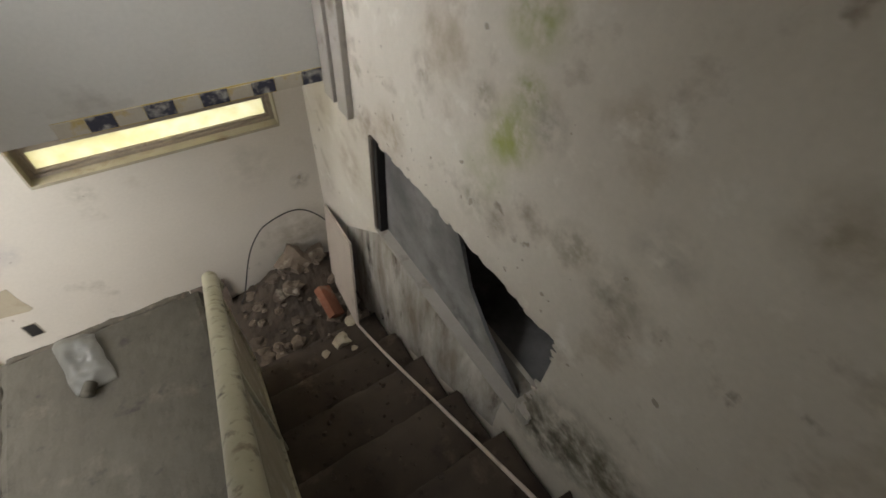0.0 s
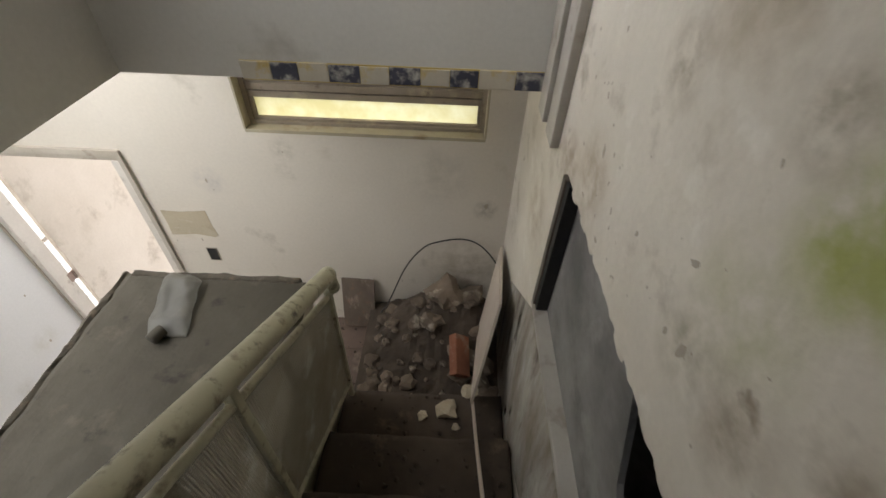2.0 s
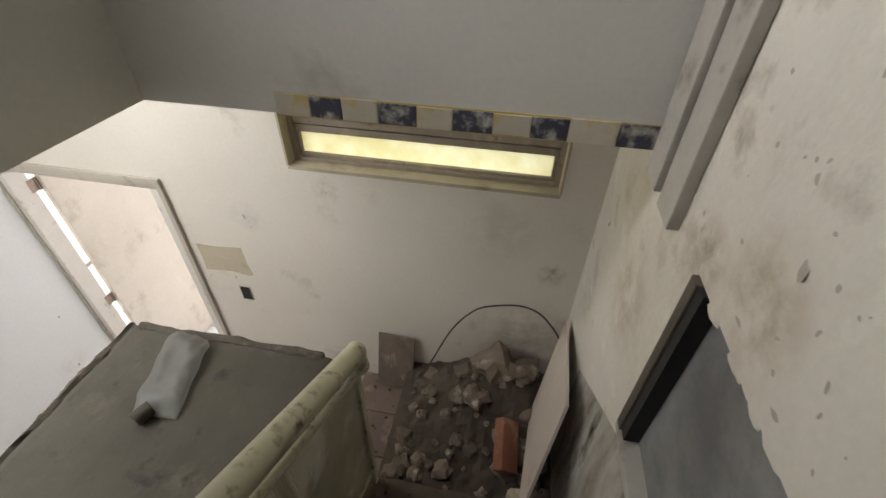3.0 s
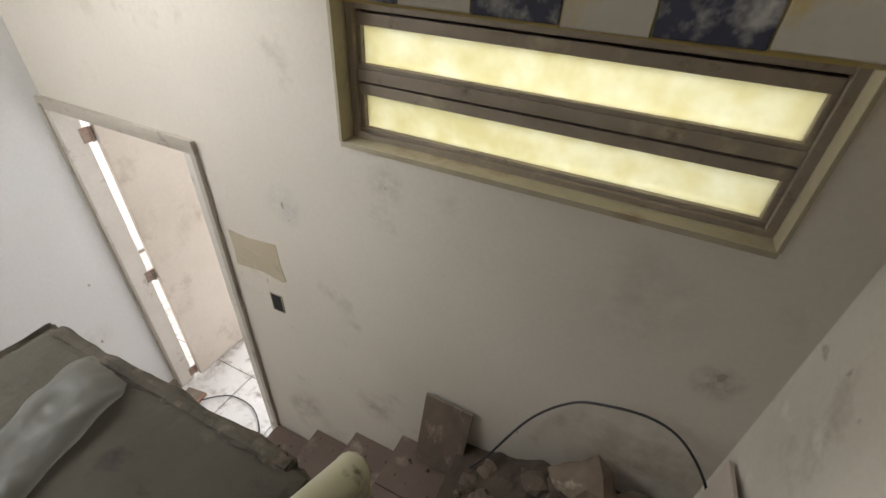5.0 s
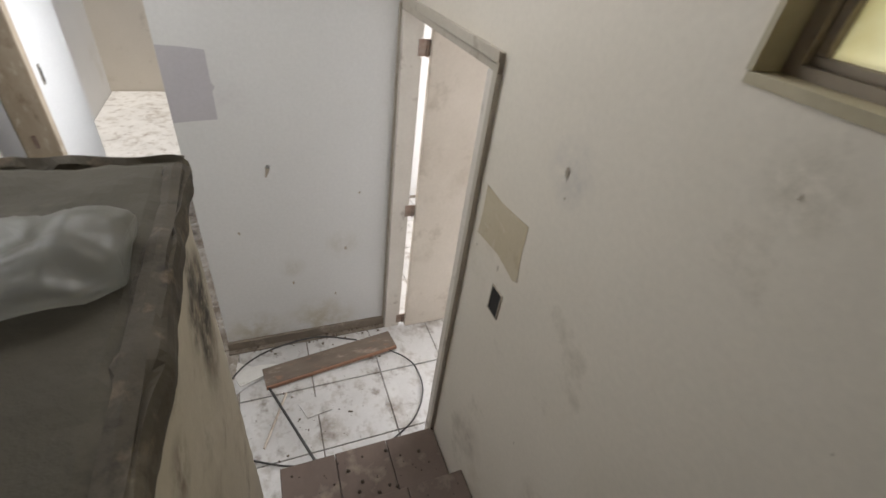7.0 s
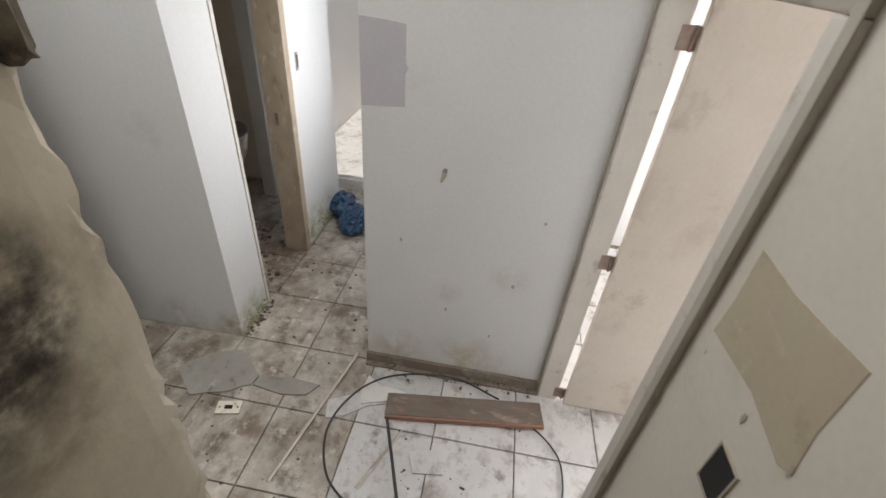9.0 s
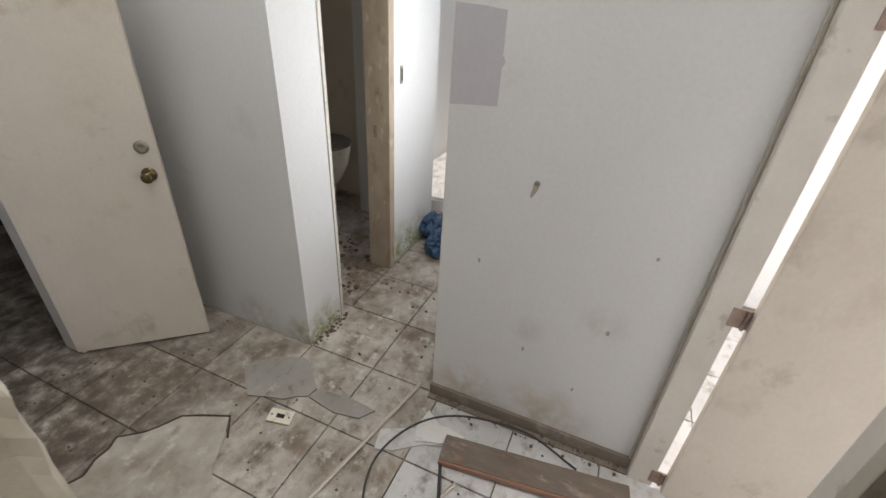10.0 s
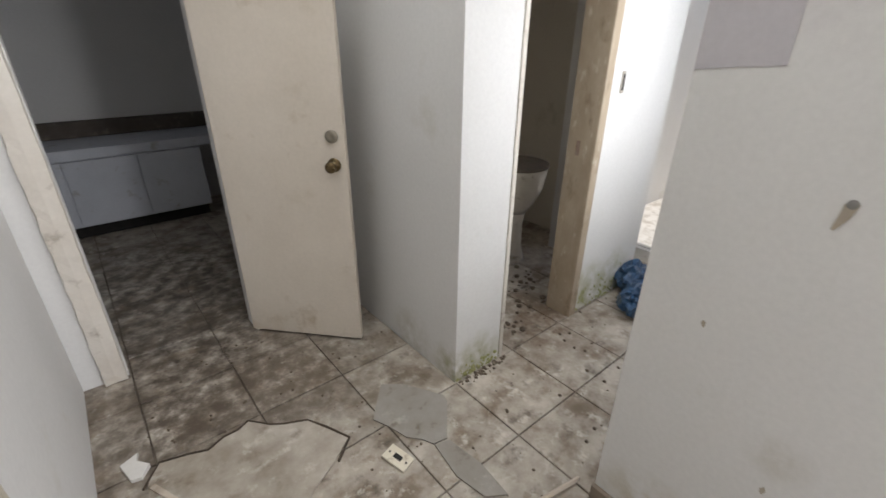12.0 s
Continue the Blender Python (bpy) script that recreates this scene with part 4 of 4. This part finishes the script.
bm = bmesh.new()
N = 44
grid = [[bm.verts.new((-0.84 + 0.837 * i / N, -0.78 + 0.775 * j / N, 0.955 + heap_height(-0.84 + 0.837 * i / N, -0.78 + 0.775 * j / N))) for j in range(N + 1)] for i in range(N + 1)]
for i in range(N):
    for j in range(N):
        bm.faces.new((grid[i][j], grid[i + 1][j], grid[i + 1][j + 1], grid[i][j + 1]))
tagged(part("rubble_heap", bm, DIRT), "heap of earth and broken plaster on the stair landing", "rubble", kind="stuff")
rng = random.Random(21)
for i in range(70):
    x, y = rng.uniform(-0.78, -0.05), rng.uniform(-0.72, -0.06)
    r = rng.choice((0.014, 0.02, 0.028, 0.036, 0.05))
    if i == 0:
        x, y, r = -0.33, -0.13, 0.11
    elif i == 1:
        x, y, r = -0.17, -0.12, 0.08
    elif i == 2:
        x, y, r = -0.42, -0.28, 0.07
    bm = bmesh.new()
    stone_mesh(bm, (x, y, 0.955 + heap_height(x, y) + r * 0.3), r, i + 1)
    tagged(part("rubble_stone", bm, RUBBLE), "dusty lump of broken plaster on the heap", "rubble", group="rubble on the landing")
bm = bmesh.new()
for i in range(420):
    k = rng.randrange(7)
    y = -0.75 - 0.31 * k - rng.uniform(0.02, 0.3)
    x = rng.uniform(-0.78, -0.03)
    r = rng.choice((0.003, 0.004, 0.006, 0.009, 0.014))
    res = bmesh.ops.create_icosphere(bm, subdivisions=1, radius=r)
    for v in res["verts"]:
        v.co *= 1 + 0.5 * noise.noise(v.co * 90 + Vector((i, 0, 0)))
        v.co += Vector((x, y, 0.975 + 0.19 * (k + 1) + r * 0.3))
for i in range(160):
    k = rng.randrange(4)
    xs = (-2.05, -1.71, -1.42, -1.13)[k] + rng.uniform(0.02, 0.28)
    r = rng.choice((0.003, 0.004, 0.006, 0.01))
    res = bmesh.ops.create_icosphere(bm, subdivisions=1, radius=r)
    for v in res["verts"]:
        v.co *= 1 + 0.5 * noise.noise(v.co * 90 + Vector((i, 0, 0)))
        v.co += Vector((xs, -0.74 + 0.71 * ((i * 0.618) % 1), RISE * (k + 1) + r * 0.4))
tagged(part("stair_debris", bm, DIRT), "crumbs of plaster scattered on the steps", "debris", kind="stuff")


def slab(name, material, size, m, label, category, bevel=0.002, parent=None):
    bm = bmesh.new()
    box(bm, -size[0] / 2, -size[1] / 2, -size[2] / 2, size[0] / 2, size[1] / 2, size[2] / 2, bevel=bevel)
    ob = part(name, bm, material)
    ob.matrix_basis = m
    return tagged(ob, label, category)


slab("brick_fragment", BRICK, (0.11, 0.24, 0.06), pose(-0.235, -0.5, 1.12, 20, 40, 16), "broken orange clay brick in the rubble", "brick", 0.006)
for k, (x, y, z, r) in enumerate(((-0.3, -0.86, 1.19, 0.05), (-0.18, -0.76, 1.185, 0.04), (-0.42, -0.9, 1.18, 0.025), (-0.25, -0.95, 1.18, 0.02))):
    bm = bmesh.new()
    stone_mesh(bm, (x, y, z), r, 60 + k, 0.55)
    tagged(part("plaster_lump", bm, PATCH_TAN), "pale lump of plaster on the step", "rubble", group="plaster lumps on the stairs")

# pale board leaning on the wall
A, B, C_ = Vector((-0.02, -0.07, 1.61)), Vector((-0.085, -0.68, 1.82)), Vector((-0.18, -0.88, 1.285))
D = A + C_ - B
nrm = (B - A).cross(D - A).normalized() * 0.006
bm = bmesh.new()
fa = [bm.verts.new(p - nrm) for p in (A, B, C_, D)]
fb = [bm.verts.new(p + nrm) for p in (A, B, C_, D)]
bm.faces.new(fa)
bm.faces.new(fb[::-1])
for i in range(4):
    j = (i + 1) % 4
    bm.faces.new((fa[i], fb[i], fb[j], fa[j]))
tagged(part("leaning_board", bm, BOARD), "pale thin board leaning against the stair wall", "board")
bm = bmesh.new()
tube(bm, smooth_curve([(-0.17, -0.85, 1.245), (-0.165, -1.2, 1.445), (-0.15, -1.73, 1.775), (-0.135, -2.4, 2.2)], 5), 0.0085, 8)
tagged(smooth(part("thin_pole", bm, BOARD)), "thin pale pole lying down the stairs", "pole")
slab("floor_tile_piece", PLANK, (0.215, 0.012, 0.42), pose(-0.915, -0.055, 1.01, -9, 2, 0), "brown tile leaning against the white wall", "tile", 0.002)
bm = bmesh.new()
tube(bm, smooth_curve([(-0.76, -0.12, 1.0), (-0.7, -0.08, 1.09), (-0.59, -0.05, 1.37), (-0.48, -0.045, 1.54), (-0.38, -0.045, 1.6), (-0.24, -0.05, 1.63), (-0.13, -0.055, 1.58), (-0.03, -0.09, 1.46), (-0.03, -0.12, 1.36)], 8), 0.0045, 8)
tagged(smooth(part("stair_cable", bm, CABLE_BLACK)), "black cable arching out of the rubble", "cable")

# ---- things on the hall floor ----
plank = tagged(base("floor_plank"), "grimy plank with an orange edge on the floor", "plank")
PL = pose(-2.80, -0.42, 0.022, 1, -3, 7)
for nm, m, b in (("board", PLANK, (-0.075, -0.42, -0.01, 0.066, 0.42, 0.014)), ("edge", PLANK_EDGE, (0.067, -0.42, -0.012, 0.078, 0.42, 0.012))):
    ob = boxes(nm, [b], m, plank, bevel=0.002)
    ob.matrix_basis = PL


def shard(name, material, outline, z0, z1, label, category):
    bm = bmesh.new()
    prism(bm, outline, z0, z1)
    return tagged(part(name, bm, material), label, category)


shard("white_shard", PAPER_WHITE, [(-2.92, -0.985), (-2.86, -0.9), (-2.865, -0.86), (-2.85, -0.76), (-2.79, -0.8), (-2.73, -0.97), (-2.80, -1.0)], 0.01, 0.018, "broken white board piece on the floor", "shard")
shard("tile_shard", TILE_LIGHT, [(-2.72, -1.155), (-2.80, -1.0), (-2.765, -0.84), (-2.735, -0.93), (-2.645, -1.045), (-2.615, -1.13)], 0.002, 0.01, "broken pale tile piece on the floor", "shard")
shard("grey_sheet", SHEET_GREY, [(-2.595, -1.875), (-2.63, -1.92), (-2.742, -2.045), (-2.83, -1.98), (-2.94, -1.79), (-2.93, -1.75), (-2.79, -1.585), (-2.725, -1.598), (-2.70, -1.65), (-2.655, -1.7), (-2.63, -1.79)], 0.002, 0.009, "torn grey flooring sheet", "sheet")
shard("grey_sheet", SHEET_GREY, [(-2.725, -1.59), (-2.79, -1.57), (-2.815, -1.4), (-2.80, -1.235), (-2.725, -1.285), (-2.70, -1.42)], 0.002, 0.010, "torn grey flooring sheet", "sheet")
shard("pale_sheet", SHEET_PALE, [(-1.75, -2.16), (-1.80, -2.23), (-1.9, -2.2), (-1.97, -2.17), (-2.04, -2.2), (-2.10, -2.2), (-2.15, -2.225), (-2.22, -2.14), (-2.27, -2.105), (-2.36, -2.06), (-2.40, -1.98), (-2.455, -1.86), (-2.36, -1.79), (-2.23, -1.72), (-2.1, -1.6), (-1.9, -1.7), (-1.72, -1.9)], 0.001, 0.007, "cracked pale floor sheet lying over the tiles", "sheet")
shard("plaster_shard", PAPER_WHITE, [(-1.675, -2.30), (-1.70, -2.20), (-1.735, -2.19), (-1.77, -2.24), (-1.73, -2.29), (-1.74, -2.33)], 0.004, 0.022, "broken flake of white plaster by the wall", "shard")
shard("wood_splinter", BOARD, [(-1.75, -2.12), (-1.77, -2.13), (-1.83, -2.0), (-1.815, -1.99)], 0.007, 0.018, "short pale splinter of wood on the tiles", "splinter")
shard("tile_shard", TILE_LIGHT, [(-2.42, -0.62), (-2.52, -0.66), (-2.56, -0.52), (-2.44, -0.48)], 0.002, 0.009, "broken pale tile piece on the floor", "shard")
# Thin dark line following the edge of the pale sheet.
bm = bmesh.new()
tube(bm, [(x, y, 0.004) for x, y in ((-1.73, -2.14), (-1.80, -2.238), (-1.9, -2.208), (-1.97, -2.178), (-2.04, -2.208), (-2.10, -2.208), (-2.15, -2.233), (-2.22, -2.148), (-2.27, -2.113), (-2.36, -2.068), (-2.41, -1.98), (-2.463, -1.86), (-2.37, -1.78))], 0.0055, 5)
tagged(part("floor_crack", bm, DIRT), "dark crack line around the pale floor patch", "crack", kind="structure")
bm = bmesh.new()
tube(bm, [(-2.62, -0.72, 0.012), (-2.3, -0.86, 0.012)], 0.007, 4)
tagged(part("wooden_strip", bm, BOARD), "short pale wooden strip on the tiles", "strip")
bm = bmesh.new()
tube(bm, [(-2.25, -1.26, 0.012), (-3.06, -1.10, 0.02)], 0.009, 4)
tagged(part("wooden_strip", bm, BOARD), "long pale wooden strip on the floor", "strip")
bm = bmesh.new()
tube(bm, [(-2.66, -0.81, 0.035), (-2.12, -0.6, 0.01)], 0.008, 8)
tagged(part("dark_rod", bm, CABLE_BLACK), "dark thin rod on the tiles", "rod")
bm = bmesh.new()
tube(bm, smooth_curve([(-2.90, -0.24, 0.04), (-2.98, -0.5, 0.05), (-2.93, -0.81, 0.055), (-2.79, -1.0, 0.05), (-2.56, -1.09, 0.03), (-2.33, -1.01, 0.012), (-2.2, -0.82, 0.008), (-2.12, -0.6, 0.008)], 8), 0.0055, 8)
tagged(smooth(part("floor_cable", bm, CABLE_BLACK)), "black cable looping over the floor", "cable")
bm = bmesh.new()
tube(bm, smooth_curve([(-2.77, -0.05, 0.03), (-2.70, 0.04, 0.012), (-2.6, 0.09, 0.008), (-2.42, 0.08, 0.008), (-2.25, -0.03, 0.008), (-2.15, -0.2, 0.008)], 8), 0.0045, 8)
tagged(smooth(part("floor_cable", bm, CABLE_BLACK)), "thin dark cable curling through the doorway", "cable")
plate = tagged(base("socket_plate"), "dirty cream socket cover lying on the floor", "socket cover")
PM = pose(-2.565, -1.635, 0.006, 4, 3, 104)
for nm, m, b in (("cover", PLASTIC_CREAM, (-0.06, -0.036, 0, 0.06, 0.036, 0.01)), ("socket", BLACK, (-0.02, -0.011, 0.0101, 0.02, 0.011, 0.0115)), ("screw", BLACK, (-0.048, -0.004, 0.0101, -0.04, 0.004, 0.011)), ("screw", BLACK, (0.04, -0.004, 0.0101, 0.048, 0.004, 0.011))):
    ob = boxes(nm, [b], m, plate, bevel=0.0025 if nm == "cover" else 0)
    ob.matrix_basis = PM
light_switch = tagged(base("light_switch"), "narrow dark switch slot on the white passage wall with an unseen opening added for the fill lamp", "light switch")
boxes("slot", [(-4.185, -1.828, 1.33, -4.155, -1.822, 1.44)], TRIM_GREY, light_switch)
boxes("hole", [(-4.178, -1.822, 1.345, -4.162, -1.8205, 1.425)], BLACK, light_switch)

# blue bag
bag = tagged(base("blue_bag"), "crumpled blue plastic bag by the passage wall", "bag")
for i, (x, y, z, r) in enumerate(((-4.62, -1.74, 0.1, 0.13), (-4.4, -1.58, 0.09, 0.14))):
    bm = bmesh.new()
    res = bmesh.ops.create_icosphere(bm, subdivisions=4, radius=r)
    for v in res["verts"]:
        c = v.co.normalized()
        k = 1.1 + 0.3 * noise.noise(c * 2 + Vector((i * 5, 0, 0))) - 0.35 * abs(noise.noise(c * 3.5 + Vector((0, i * 5, 0)))) - 0.15 * abs(noise.noise(c * 9))
        v.co = Vector((x, y, z)) + Vector((c.x * r * k * 1.1, c.y * r * k * 0.8, max(-z + 0.004, c.z * r * k * 0.85)))
    part("bag_body" if i else "bag_neck", bm, BAG_BLUE, bag)

# washbasin
basin = tagged(base("washbasin"), "dirty white pedestal washbasin in the dim bathroom", "washbasin")
turned("bowl", [(0.09, 0.40), (0.13, 0.46), (0.19, 0.58), (0.215, 0.70), (0.22, 0.755), (0.205, 0.76), (0.17, 0.70), (0.05, 0.64)], PORCELAIN, basin, pose(-4.33, -2.62, 0))
turned("rim", [(0.224, 0.756), (0.228, 0.765), (0.222, 0.775), (0.2, 0.772)], BASEBOARD, basin, pose(-4.33, -2.62, 0), "grimy dark rim")
turned("pedestal", [(0.11, 0.0), (0.1, 0.04), (0.075, 0.12), (0.07, 0.3), (0.085, 0.4)], PORCELAIN, basin, pose(-4.33, -2.62, 0))

# kitchen counter
cabinet = tagged(base("kitchen_cabinet"), "white base cabinet with two doors in the dark kitchen", "cabinet")
boxes("body", [(-2.76, -5.65, 0.11, -1.2, -5.12, 0.68)], CABINET, cabinet, bevel=0.004)
for x0, x1 in ((-2.75, -2.26), (-2.25, -1.75), (-1.74, -1.24)):
    boxes("door", [(x0, -5.119, 0.13, x1, -5.10, 0.665)], CABINET, cabinet, bevel=0.004)
# Recessed plinth is black to stand for the shade in the toe gap.
boxes("plinth", [(-2.74, -5.6, 0.0, -1.2, -5.18, 0.109)], BLACK, cabinet)
tagged(boxes("worktop", [(-3.39, -5.69, 0.682, -1.0, -5.08, 0.76)], CABINET, bevel=0.006), "pale stone worktop edge over the cabinet", "worktop")
tagged(boxes("splashback", [(-3.39, -5.695, 0.762, -1.0, -5.62, 0.9)], COUNTER, bevel=0.01), "grimy dark splashback on the worktop", "splashback")

# patio step
tagged(boxes("patio_step", [(-7.78, -2.44, -0.05, -5.1, -0.22, 0.10)], PAPER_WHITE, bevel=0.006), "white tiled step up to the sunlit patio", "step", kind="structure")
tagged(boxes("patio_floor", [(-7.77, -2.43, 0.1, -5.14, -0.23, 0.106)], TILE_LIGHT), "sunlit dusty beige patio floor", "patio floor", kind="structure")

# litter
bm = bmesh.new()
rng = random.Random(33)


def crumb(x, y, r, z=0.0):
    res = bmesh.ops.create_icosphere(bm, subdivisions=1, radius=r)
    for v in res["verts"]:
        v.co *= 1 + 0.5 * noise.noise(v.co * 90 + Vector((x * 50, y * 50, 0)))
        v.co = Vector((x + v.co.x, y + v.co.y, z + r * 0.35 + v.co.z * 0.6))


for i in range(420):
    crumb(rng.uniform(-3.0, -1.75), rng.uniform(-2.85, -0.05), rng.choice((0.0015, 0.002, 0.003, 0.004, 0.007)))
for i in range(90):
    crumb(rng.uniform(-4.6, -3.1), rng.uniform(-1.8, -1.1), rng.choice((0.002, 0.003, 0.005, 0.01)))
for i in range(90):
    crumb(rng.uniform(-4.3, -3.5), rng.uniform(-2.5, -1.9), rng.choice((0.005, 0.008, 0.014, 0.022)))
for i in range(120):
    crumb(-3.05 + abs(rng.gauss(0, 0.03)) + 0.02, rng.uniform(-1.0, -0.05), rng.choice((0.003, 0.005, 0.009)), 0.01)
for i in range(70):
    crumb(rng.uniform(-3.4, -3.06), -1.815 + abs(rng.gauss(0, 0.02)), rng.choice((0.003, 0.006, 0.01)))
tagged(part("floor_litter", bm, RUBBLE), "crumbs, grit and flakes scattered over the tiles", "litter", kind="stuff")
bm = bmesh.new()
for i in range(160):
    side = rng.random()
    if side < 0.5:
        x, y, z = rng.uniform(-3.36, -3.06), -1.826, rng.uniform(0, 0.1) * rng.random()
    else:
        x, y, z = rng.uniform(-4.7, -4.06), -1.826, rng.uniform(0, 0.22) * rng.random()
    res = bmesh.ops.create_icosphere(bm, subdivisions=1, radius=rng.uniform(0.004, 0.012))
    for v in res["verts"]:
        v.co = Vector((x + v.co.x, y + v.co.y * 0.3, max(0.001, z + v.co.z)))
tagged(part("moss", bm, MOULD), "green-grey damp growth at the foot of the wall", "moss", kind="stuff")

# ---- floor tiles ----
P = 0.42
floor_tiles = tagged(base("floor_tiling"), "large dirty ceramic floor tiles", "floor", kind="structure")


def tile_mesh(name, sx, sy, material):
    bm = bmesh.new()
    box(bm, -sx / 2, -sy / 2, -0.012, sx / 2, sy / 2, 0.0)
    top = [e for e in bm.edges if all(v.co.z > -0.001 for v in e.verts)]
    bmesh.ops.bevel(bm, geom=top, offset=0.0025, segments=1, affect="EDGES")
    me = bpy.data.meshes.new(name)
    bm.to_mesh(me)
    bm.free()
    me.materials.append(material)
    return me


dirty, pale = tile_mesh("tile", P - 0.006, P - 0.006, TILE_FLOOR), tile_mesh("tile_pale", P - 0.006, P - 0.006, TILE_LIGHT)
rng = random.Random(5)
for i in range(-8, 4):
    for j in range(-13, 8):
        cx, cy = -2.42 + P * i, -0.35 + P * j
        if cy > 0.1 and (cx < -4.6 or cx > -1.4) or cy < -3 and (cx < -3.2 or cx > -0.9):
            continue
        if -2.9 < cy < 0.1 and cx > -1.5 or cx < -5.1:
            continue
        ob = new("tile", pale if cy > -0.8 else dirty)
        ob.parent = floor_tiles
        ob.location = (cx, cy, rng.uniform(-0.0015, 0.0005))
        ob.rotation_euler = (rng.uniform(-0.002, 0.002), rng.uniform(-0.002, 0.002), 0)
